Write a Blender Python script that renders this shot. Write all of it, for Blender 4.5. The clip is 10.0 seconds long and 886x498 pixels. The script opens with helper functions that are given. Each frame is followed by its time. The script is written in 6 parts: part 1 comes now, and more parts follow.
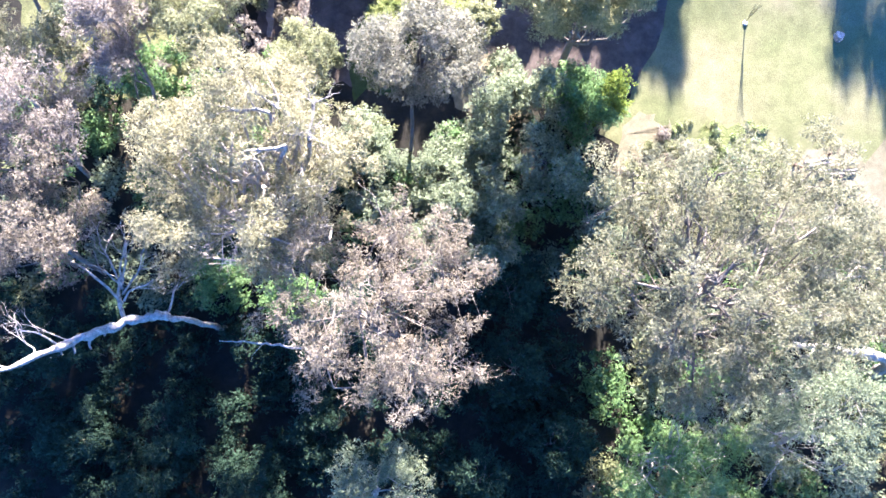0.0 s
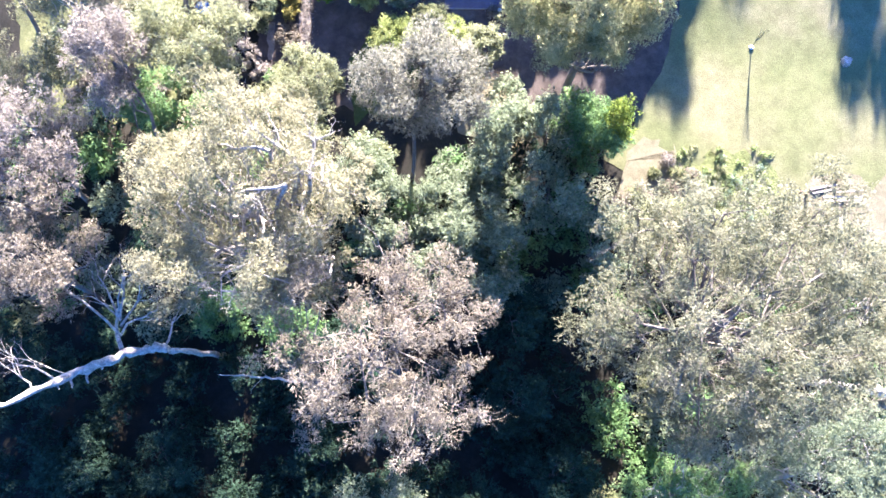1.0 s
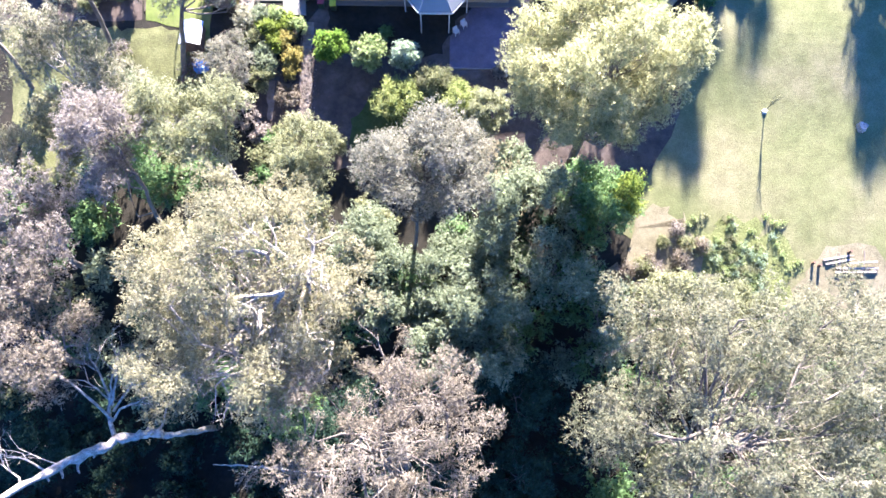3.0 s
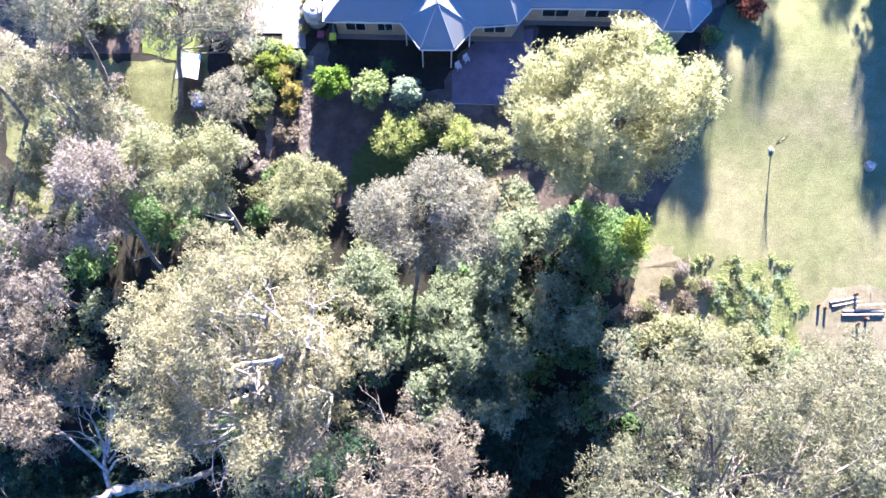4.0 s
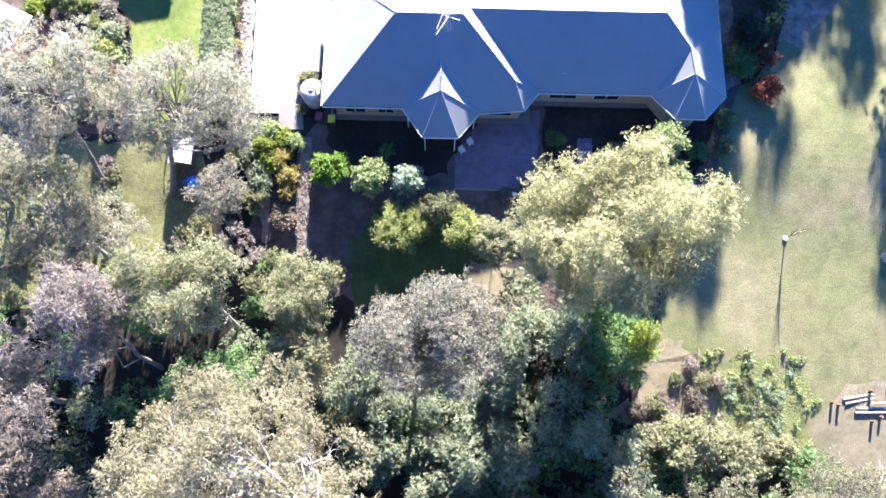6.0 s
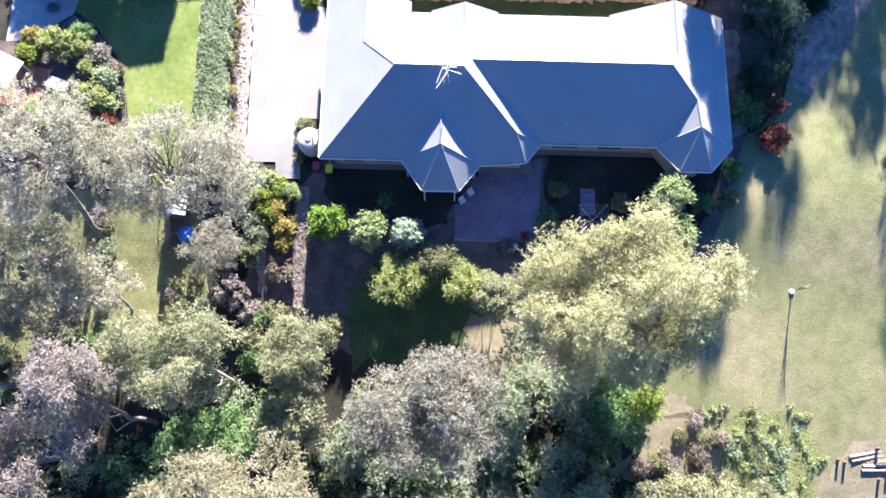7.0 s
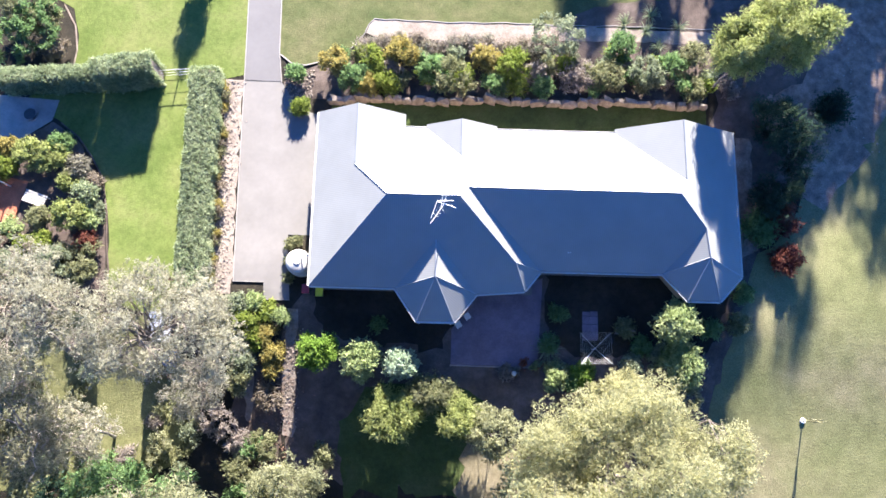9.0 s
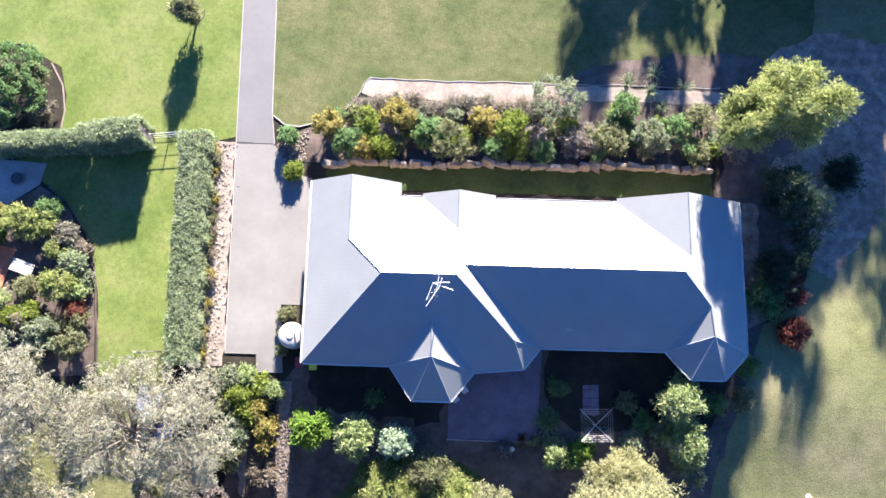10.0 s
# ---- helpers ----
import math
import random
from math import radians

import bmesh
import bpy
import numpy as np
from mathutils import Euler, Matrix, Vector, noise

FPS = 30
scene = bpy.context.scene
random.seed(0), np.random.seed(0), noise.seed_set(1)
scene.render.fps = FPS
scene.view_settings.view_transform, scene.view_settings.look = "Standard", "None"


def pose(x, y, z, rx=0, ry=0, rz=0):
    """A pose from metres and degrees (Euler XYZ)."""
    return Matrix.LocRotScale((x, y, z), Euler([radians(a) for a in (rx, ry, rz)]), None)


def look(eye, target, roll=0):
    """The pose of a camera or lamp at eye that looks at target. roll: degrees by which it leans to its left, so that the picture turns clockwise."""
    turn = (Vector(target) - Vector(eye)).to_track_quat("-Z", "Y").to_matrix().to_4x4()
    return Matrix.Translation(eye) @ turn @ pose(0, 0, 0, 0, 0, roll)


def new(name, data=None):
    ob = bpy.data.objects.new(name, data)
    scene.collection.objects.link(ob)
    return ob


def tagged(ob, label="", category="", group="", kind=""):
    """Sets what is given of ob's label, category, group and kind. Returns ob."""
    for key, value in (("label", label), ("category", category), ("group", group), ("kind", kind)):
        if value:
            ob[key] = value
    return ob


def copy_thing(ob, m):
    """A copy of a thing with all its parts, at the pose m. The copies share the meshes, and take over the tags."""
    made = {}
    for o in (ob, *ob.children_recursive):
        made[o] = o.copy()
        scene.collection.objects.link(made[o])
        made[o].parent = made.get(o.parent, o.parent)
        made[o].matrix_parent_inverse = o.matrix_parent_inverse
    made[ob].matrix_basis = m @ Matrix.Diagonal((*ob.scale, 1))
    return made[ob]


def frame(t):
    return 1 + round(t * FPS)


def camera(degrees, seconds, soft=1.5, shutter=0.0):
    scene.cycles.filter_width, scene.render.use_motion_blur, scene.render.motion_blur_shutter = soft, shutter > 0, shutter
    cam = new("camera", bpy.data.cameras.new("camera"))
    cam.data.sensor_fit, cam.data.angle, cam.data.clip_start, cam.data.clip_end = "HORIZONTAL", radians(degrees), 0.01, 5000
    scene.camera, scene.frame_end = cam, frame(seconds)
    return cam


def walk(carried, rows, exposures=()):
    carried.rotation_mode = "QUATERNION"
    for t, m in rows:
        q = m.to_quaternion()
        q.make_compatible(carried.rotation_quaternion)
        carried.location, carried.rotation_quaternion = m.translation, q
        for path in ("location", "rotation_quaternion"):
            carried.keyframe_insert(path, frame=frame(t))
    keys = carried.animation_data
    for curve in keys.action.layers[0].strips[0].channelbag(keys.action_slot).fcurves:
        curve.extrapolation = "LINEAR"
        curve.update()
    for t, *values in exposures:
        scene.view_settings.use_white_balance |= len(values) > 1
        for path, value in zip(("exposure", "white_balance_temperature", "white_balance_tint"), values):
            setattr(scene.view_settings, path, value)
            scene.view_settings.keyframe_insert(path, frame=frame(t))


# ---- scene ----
cam = camera(61.4, 10.0, soft=1.6)
METRES, EYE, TILT, LEAN, TURN = 48.0, 61.0, -74.0, 0.0, 0.0
ROWS = [
    (0.0, 0.0, 0.0, 0.0, 0.0, 0.0, 0.0),
    (0.5, -0.0004, 0.0067, 0.025, 0.05, -0.08, -0.1),
    (1.0, -0.0012, 0.0146, 0.0538, 0.1, -0.16, -0.22),
    (1.5, -0.0021, 0.0227, 0.0844, 0.14, -0.25, -0.36),
    (2.0, -0.003, 0.0309, 0.1182, 0.16, -0.36, -0.48),
    (2.5, -0.0037, 0.0408, 0.1549, 0.2, -0.53, -0.61),
    (4.0, -0.0125, 0.0739, 0.2788, 0.05, -1.3, -1.01),
    (4.5, -0.0154, 0.0853, 0.3229, 0.02, -1.55, -1.12),
    (5.0, -0.0183, 0.0976, 0.3676, -0.04, -1.77, -1.2),
    (6.5, -0.0239, 0.1418, 0.5232, -0.05, -2.97, -1.46),
    (7.0, -0.0229, 0.1579, 0.5758, 0.04, -3.25, -1.53),
    (7.5, -0.0225, 0.1747, 0.6326, 0.07, -3.6, -1.6),
    (8.0, -0.0203, 0.193, 0.6913, 0.17, -3.96, -1.64),
    (8.5, -0.0178, 0.2129, 0.754, 0.27, -4.41, -1.67),
    (9.0, -0.0148, 0.234, 0.8188, 0.39, -4.86, -1.67),
    (9.5, -0.0104, 0.2569, 0.888, 0.59, -5.45, -1.69),
    (10.0, -0.006, 0.2813, 0.9581, 0.77, -6.03, -1.66),
]
walk(cam, [(t, pose(0, 0, EYE, TILT, LEAN, TURN) @ pose(METRES * x, METRES * y, METRES * z, 90 + pitch, roll, yaw)) for t, x, y, z, yaw, pitch, roll in ROWS],
     [(0.0, 3.92, 6400, 17), (2.5, 3.76, 6400, 17), (4.5, 3.62, 6400, 17), (6.5, 3.3, 6400, 16), (8.0, 3.16, 6650, 14), (10.0, 2.97, 6800, 13)])

# ---- light ----
SUN_AZ, SUN_EL = radians(7.0), radians(24.0)
to_sun = Vector((math.sin(SUN_AZ) * math.cos(SUN_EL), math.cos(SUN_AZ) * math.cos(SUN_EL), math.sin(SUN_EL)))
world = bpy.data.worlds.new("sky")
scene.world = world
world.use_nodes = True
wn = world.node_tree.nodes
sky = wn.new("ShaderNodeTexSky")
sky.sky_type = "NISHITA"
sky.sun_disc = False
sky.sun_elevation, sky.sun_rotation = SUN_EL, SUN_AZ
sky.ozone_density, sky.dust_density, sky.air_density = 5.0, 0.2, 1.0
wn["Background"].inputs["Strength"].default_value = 0.041
tint = wn.new("ShaderNodeMix")
tint.data_type, tint.blend_type = "RGBA", "MULTIPLY"
tint.inputs[0].default_value, tint.inputs[7].default_value = 1.0, (0.35, 0.85, 1.5, 1.0)
world.node_tree.links.new(sky.outputs[0], tint.inputs[6])
world.node_tree.links.new(tint.outputs[2], wn["Background"].inputs["Color"])
sun = new("sun", bpy.data.lights.new("sun", "SUN"))
sun.data.energy, sun.data.angle, sun.data.color = 5.0, radians(1.0), (1.0, 0.94, 0.85)
sun.matrix_world = look(to_sun * 200, (0, 0, 0))


# ---- materials ----
def base_mat(name):
    m = bpy.data.materials.new(name)
    m.use_nodes = True
    nt = m.node_tree
    return m, nt, nt.nodes["Principled BSDF"]


def add(nt, kind, **props):
    n = nt.nodes.new("ShaderNode" + kind)
    for k, v in props.items():
        n.inputs[k].default_value = v
    return n


def noise_at(nt, scale, detail=4.0, rough=0.6, source="Object"):
    tc = add(nt, "TexCoord")
    n = nt.nodes.new("ShaderNodeTexNoise")
    n.inputs["Scale"].default_value, n.inputs["Detail"].default_value, n.inputs["Roughness"].default_value = scale, detail, rough
    nt.links.new(tc.outputs[source], n.inputs["Vector"])
    return n


def ramp(nt, src, stops):
    r = nt.nodes.new("ShaderNodeValToRGB")
    e = r.color_ramp.elements
    while len(e) < len(stops):
        e.new(0.5)
    for el, (p, c) in zip(e, stops):
        el.position, el.color = p, (*c[:3], 1.0)
    nt.links.new(src, r.inputs["Fac"])
    return r.outputs["Color"]


def mix(nt, a, b, fac, blend="MIX"):
    m = nt.nodes.new("ShaderNodeMix")
    m.data_type, m.blend_type = "RGBA", blend
    for sock, val in ((m.inputs[0], fac), (m.inputs[6], a), (m.inputs[7], b)):
        if hasattr(val, "node"):
            nt.links.new(val, sock)
        elif isinstance(val, float):
            sock.default_value = val
        else:
            sock.default_value = (*val[:3], 1.0)
    return m.outputs[2]


def bump(nt, bsdf, height, strength, dist):
    b = nt.nodes.new("ShaderNodeBump")
    b.inputs["Strength"].default_value, b.inputs["Distance"].default_value = strength, dist
    nt.links.new(height, b.inputs["Height"])
    nt.links.new(b.outputs["Normal"], bsdf.inputs["Normal"])


def plain(name, col, rough=0.7, metal=0.0, vary=0.25, scale=3.0, bumpy=0.0, fine=0.8):
    """A painted or raw surface with coarse and fine variation."""
    m, nt, bs = base_mat(name)
    n1, n2 = noise_at(nt, scale), noise_at(nt, scale * 9)
    lo, hi = [c * (1 - vary) for c in col[:3]], [min(1, c * (1 + vary)) for c in col[:3]]
    c1 = ramp(nt, n1.outputs["Fac"], [(0.3, lo), (0.7, hi)])
    c2 = ramp(nt, n2.outputs["Fac"], [(0.3, (fine, fine, fine)), (0.7, (1, 1, 1))])
    nt.links.new(mix(nt, c1, c2, 1.0, "MULTIPLY"), bs.inputs["Base Color"])
    bs.inputs["Roughness"].default_value, bs.inputs["Metallic"].default_value = rough, metal
    if bumpy:
        bump(nt, bs, n2.outputs["Fac"], 0.6, bumpy)
    return m


def leaf_mat(name, dark, light, tip, glow=0.58, rough=0.6):
    """Leaves: tint by clump, brightness leaf by leaf, some light through the blade."""
    m, nt, bs = base_mat(name)
    geo = nt.nodes.new("ShaderNodeNewGeometry")
    n = noise_at(nt, 0.55, 3.0)
    dark, light, tip = ([q * 1.1 for q in k] for k in (dark, light, tip))
    c = ramp(nt, n.outputs["Fac"], [(0.3, dark), (0.52, light), (0.72, tip)])
    v = ramp(nt, geo.outputs["Random Per Island"], [(0.0, (0.76, 0.76, 0.76)), (0.5, (1, 1, 1)), (1.0, (1.16, 1.15, 1.14))])
    w = ramp(nt, noise_at(nt, 2.4, 2.0).outputs["Fac"], [(0.34, (0.64, 0.66, 0.62)), (0.5, (1, 1, 1)), (0.66, (1.2, 1.19, 1.16))])
    col = mix(nt, mix(nt, c, v, 1.0, "MULTIPLY"), w, 1.0, "MULTIPLY")
    nt.links.new(col, bs.inputs["Base Color"])
    bs.inputs["Roughness"].default_value = rough
    bs.inputs["Specular IOR Level"].default_value = 0.12
    tr = nt.nodes.new("ShaderNodeBsdfTranslucent")
    nt.links.new(col, tr.inputs["Color"])
    ms = nt.nodes.new("ShaderNodeMixShader")
    ms.inputs[0].default_value = glow
    nt.links.new(bs.outputs[0], ms.inputs[1])
    nt.links.new(tr.outputs[0], ms.inputs[2])
    nt.links.new(ms.outputs[0], nt.nodes["Material Output"].inputs["Surface"])
    return m


def ground_mat(name, cols, scale=0.35, fine=14.0, height=0.05, rough=0.95, mid=2.5, grain=0.66):
    """Earth or turf: patches, tufts and fine grain."""
    m, nt, bs = base_mat(name)
    a, b, c = noise_at(nt, scale, 5.0), noise_at(nt, mid, 4.0), noise_at(nt, fine, 3.0, 0.7)
    c1 = ramp(nt, a.outputs["Fac"], [(0.3, cols[0]), (0.5, cols[1]), (0.7, cols[2])])
    c2 = ramp(nt, b.outputs["Fac"], [(0.32, (0.82, 0.83, 0.8)), (0.6, (1.06, 1.06, 1.05))])
    c3 = ramp(nt, c.outputs["Fac"], [(0.3, (grain, grain, grain)), (0.65, (1.1, 1.1, 1.08))])
    nt.links.new(mix(nt, mix(nt, c1, c2, 1.0, "MULTIPLY"), c3, 1.0, "MULTIPLY"), bs.inputs["Base Color"])
    bs.inputs["Roughness"].default_value = rough
    bs.inputs["Specular IOR Level"].default_value = 0.15
    bump(nt, bs, c.outputs["Fac"], 0.9, height)
    return m


# Leaf litter; two sheets by the house reuse it as painted shade.
M_LITTER_SHADE = ground_mat("leaf_litter_shade", [(0.014, 0.014, 0.012), (0.028, 0.025, 0.021), (0.045, 0.038, 0.03)], 0.25)
M_FIELD = ground_mat("dry_grass", [(0.102, 0.114, 0.052), (0.136, 0.139, 0.071), (0.182, 0.165, 0.102)], 0.13, 8.0, 0.04, mid=0.8, grain=0.7)
M_LAWN = ground_mat("green_lawn", [(0.072, 0.104, 0.026), (0.1, 0.13, 0.038), (0.132, 0.148, 0.056)], 0.3, 9.0, 0.03, grain=0.78)
M_NORTH = ground_mat("worn_lawn", [(0.048, 0.066, 0.025), (0.078, 0.088, 0.038), (0.11, 0.107, 0.056)], 0.28, 7.0, 0.03, mid=1.4, grain=0.72)
M_BANK = ground_mat("bank_grass", [(0.09, 0.09, 0.05), (0.135, 0.14, 0.065), (0.18, 0.18, 0.09)], 0.5, 8.0, 0.08, 0.95, 1.3)
M_WEEDS = ground_mat("green_weeds", [(0.11, 0.125, 0.05), (0.15, 0.165, 0.07), (0.19, 0.195, 0.095)], 0.5, 6.0, 0.12, 0.95, 1.6, 0.6)
# Lawn green darkened: shade of house and boulder wall put into the colour.
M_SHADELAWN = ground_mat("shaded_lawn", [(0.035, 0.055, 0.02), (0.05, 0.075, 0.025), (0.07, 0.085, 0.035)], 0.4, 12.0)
M_MULCH = ground_mat("bark_mulch", [(0.06, 0.046, 0.042), (0.095, 0.074, 0.068), (0.14, 0.112, 0.105)], 0.5, 18.0)
M_GRAVEL = ground_mat("pale_gravel", [(0.2, 0.165, 0.15), (0.26, 0.22, 0.2), (0.32, 0.28, 0.26)], 0.6, 22.0)
M_PATH = ground_mat("sandy_path", [(0.16, 0.125, 0.11), (0.22, 0.18, 0.16), (0.29, 0.25, 0.23)], 0.7, 16.0)
M_SANDY = ground_mat("sandy_soil", [(0.145, 0.128, 0.085), (0.185, 0.162, 0.112), (0.225, 0.195, 0.14)], 0.3, 14.0, 0.04)
M_DUST = ground_mat("dusty_earth", [(0.15, 0.107, 0.09), (0.22, 0.16, 0.135), (0.3, 0.23, 0.2)], 0.8, 12.0, 0.05, 0.95, 1.6)
M_CONCRETE = plain("concrete", (0.142, 0.136, 0.134), 0.85, 0, 0.14, 0.3, 0.002, 0.93)
M_LANE = plain("grey_concrete", (0.11, 0.107, 0.114), 0.85, 0, 0.1, 0.25, 0.002, 0.93)
M_KERB = plain("concrete_edge", (0.25, 0.235, 0.23), 0.85, 0, 0.15, 1.0)
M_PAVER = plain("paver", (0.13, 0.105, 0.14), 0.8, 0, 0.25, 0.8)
M_BARK_WHITE = plain("white_gum_bark", (0.31, 0.275, 0.25), 0.8, 0, 0.35, 1.2, 0.01)
M_BARK_GREY = plain("grey_bark", (0.16, 0.135, 0.12), 0.9, 0, 0.4, 1.5, 0.03)
M_TRUNK = plain("dark_bark", (0.075, 0.065, 0.06), 0.9, 0, 0.4, 1.5, 0.03)
M_DEAD = plain("bleached_wood", (0.37, 0.33, 0.3), 0.85, 0, 0.55, 4.0, 0.06, 0.55)
M_ROCK = plain("sandstone", (0.25, 0.21, 0.18), 0.9, 0, 0.42, 2.0, 0.04, 0.65)
M_WALL = plain("cream_brick", (0.34, 0.27, 0.2), 0.85, 0, 0.15, 2.0, 0.005)
M_WHITE = plain("white_paint", (0.6, 0.6, 0.59), 0.45, 0, 0.06, 1.0)
M_TANK = plain("weathered_white_plastic", (0.4, 0.39, 0.375), 0.6, 0, 0.3, 1.6, 0.01, 0.75)
M_GLASSDARK, _nt, _b = base_mat("window_glass")
_b.inputs["Base Color"].default_value = (0.02, 0.025, 0.03, 1)
_b.inputs["Roughness"].default_value = 0.06
M_TIMBER = plain("weathered_timber", (0.3, 0.255, 0.235), 0.85, 0, 0.3, 2.5, 0.01)
M_BROWN = plain("brown_timber", (0.13, 0.075, 0.055), 0.8, 0, 0.3, 2.5)
M_TERRA = plain("terracotta_deck", (0.38, 0.13, 0.07), 0.8, 0, 0.25, 1.5)
M_METAL = plain("galvanised_metal", (0.55, 0.56, 0.58), 0.4, 0.7, 0.12, 2.0)
M_BLUE = plain("blue_tarp", (0.03, 0.16, 0.5), 0.5, 0, 0.3, 2.0, 0.02)
M_YELLOW = plain("yellow_plastic", (0.55, 0.5, 0.03), 0.5, 0, 0.1, 2.0)
M_RED = plain("red_plastic", (0.25, 0.02, 0.035), 0.5, 0, 0.1, 2.0)
M_DARKPL = plain("dark_green_plastic", (0.02, 0.04, 0.03), 0.5, 0, 0.15, 2.0)
M_DARKMETAL = plain("dark_metal", (0.05, 0.05, 0.055), 0.5, 0.4, 0.2, 3.0)

L_GUM = leaf_mat("gum_leaves", (0.115, 0.124, 0.082), (0.183, 0.182, 0.126), (0.27, 0.256, 0.184))
L_CREAM = leaf_mat("cream_gum_leaves", (0.17, 0.166, 0.104), (0.245, 0.23, 0.152), (0.325, 0.3, 0.212))
L_YEL = leaf_mat("yellow_gum_leaves", (0.262, 0.268, 0.152), (0.36, 0.36, 0.21), (0.46, 0.445, 0.285), 0.72)
L_GREY = leaf_mat("grey_gum_leaves", (0.143, 0.144, 0.118), (0.205, 0.2, 0.165), (0.28, 0.266, 0.222))
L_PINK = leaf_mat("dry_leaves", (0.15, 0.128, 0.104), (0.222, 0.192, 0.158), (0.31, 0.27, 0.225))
L_PURP = leaf_mat("mauve_leaves", (0.18, 0.16, 0.145), (0.25, 0.22, 0.205), (0.325, 0.285, 0.265))
L_GREEN = leaf_mat("green_leaves", (0.09, 0.165, 0.068), (0.142, 0.23, 0.1), (0.21, 0.295, 0.14))
L_SILVER = leaf_mat("silver_gum_leaves", (0.2, 0.2, 0.152), (0.28, 0.275, 0.212), (0.37, 0.36, 0.285))
L_PALE = leaf_mat("pale_green_leaves", (0.15, 0.18, 0.118), (0.2, 0.235, 0.16), (0.268, 0.295, 0.21))
L_LIME = leaf_mat("lime_leaves", (0.12, 0.17, 0.035), (0.19, 0.24, 0.055), (0.26, 0.3, 0.095))
L_FRESH = leaf_mat("fresh_green_leaves", (0.095, 0.175, 0.03), (0.155, 0.25, 0.05), (0.235, 0.335, 0.09))
L_BRIGHT = leaf_mat("bright_flowering_leaves", (0.18, 0.24, 0.1), (0.27, 0.33, 0.16), (0.38, 0.42, 0.25))
L_OLIVE = leaf_mat("olive_leaves", (0.13, 0.147, 0.078), (0.195, 0.205, 0.116), (0.265, 0.264, 0.16))
L_SAGE = leaf_mat("sage_leaves", (0.168, 0.18, 0.108), (0.24, 0.25, 0.152), (0.325, 0.33, 0.212))
# Green leaves lowered in tone, so deep shade sits in their colour.
L_DARK_SHADE = leaf_mat("dark_shade_leaves", (0.02, 0.042, 0.032), (0.034, 0.066, 0.046), (0.054, 0.096, 0.062))
L_FEATHER = leaf_mat("feathery_leaves", (0.16, 0.2, 0.07), (0.25, 0.285, 0.11), (0.34, 0.36, 0.17))
L_FROST = leaf_mat("pale_blue_green_leaves", (0.2, 0.27, 0.19), (0.3, 0.38, 0.28), (0.4, 0.46, 0.37))
L_RED = leaf_mat("red_leaves", (0.1, 0.04, 0.032), (0.17, 0.065, 0.05), (0.27, 0.11, 0.08))
L_GOLD = leaf_mat("golden_leaves", (0.2, 0.18, 0.06), (0.29, 0.25, 0.09), (0.38, 0.33, 0.14))
L_HEDGE = leaf_mat("hedge_leaves", (0.185, 0.235, 0.14), (0.26, 0.31, 0.195), (0.34, 0.385, 0.255))


def roof_mat(name, col):
    """Corrugated sheet: ribs run down the slope, spaced along the eave by the first UV coordinate."""
    m, nt, bs = base_mat(name)
    uv = nt.nodes.new("ShaderNodeUVMap")
    uv.uv_map = "sheet"
    w = nt.nodes.new("ShaderNodeTexWave")
    w.inputs["Scale"].default_value = 2.1
    nt.links.new(uv.outputs[0], w.inputs["Vector"])
    n = noise_at(nt, 0.5)
    c = ramp(nt, n.outputs["Fac"], [(0.3, [v * 0.9 for v in col]), (0.7, col)])
    r = ramp(nt, w.outputs["Fac"], [(0.0, (0.92, 0.92, 0.92)), (0.5, (1, 1, 1))])
    nt.links.new(mix(nt, c, r, 1.0, "MULTIPLY"), bs.inputs["Base Color"])
    bs.inputs["Roughness"].default_value, bs.inputs["Metallic"].default_value = 0.6, 0.0
    bs.inputs["Specular IOR Level"].default_value = 0.06
    bump(nt, bs, w.outputs["Fac"], 0.2, 0.015)
    return m


M_ROOF = roof_mat("corrugated_roof", (0.212, 0.224, 0.232))


# ---- builders ----
def part(name, bm, material, parent=None, label=""):
    me = bpy.data.meshes.new(name)
    bm.to_mesh(me)
    bm.free()
    me.materials.append(material)
    ob = new(name, me)
    ob.parent = parent
    return tagged(ob, label)


def mesh_of(name, verts, faces, material, parent=None, smooth=False):
    """One mesh object from arrays whose faces all have the same number of corners."""
    v, f = np.asarray(verts, "f4").reshape(-1, 3), np.asarray(faces, "i4")
    me = bpy.data.meshes.new(name)
    me.vertices.add(len(v))
    me.vertices.foreach_set("co", v.ravel())
    k = f.shape[1]
    me.loops.add(f.size)
    me.loops.foreach_set("vertex_index", f.ravel())
    me.polygons.add(len(f))
    me.polygons.foreach_set("loop_start", np.arange(0, f.size, k, dtype="i4"))
    me.polygons.foreach_set("loop_total", np.full(len(f), k, "i4"))
    if smooth:
        me.polygons.foreach_set("use_smooth", np.ones(len(f), bool))
    me.update(calc_edges=True)
    me.materials.append(material)
    ob = new(name, me)
    ob.parent = parent
    return ob


def thing(name, at, label, category, group="", turn=0.0):
    e = new(name)
    e.empty_display_size = 0.2
    e.matrix_world = pose(*at, 0, 0, turn)
    return tagged(e, label, category, group)


def box(bm, x0, x1, y0, y1, z0, z1, bevel=0.0):
    m = Matrix.Translation(((x0 + x1) / 2, (y0 + y1) / 2, (z0 + z1) / 2)) @ Matrix.Diagonal((x1 - x0, y1 - y0, z1 - z0, 1))
    vs = bmesh.ops.create_cube(bm, size=1.0, matrix=m)["verts"]
    if bevel:
        es = list({e for v in vs for e in v.link_edges})
        bmesh.ops.bevel(bm, geom=es, offset=bevel, segments=2, affect="EDGES")
    return bm


def boxed(*a, **k):
    return box(bmesh.new(), *a, **k)


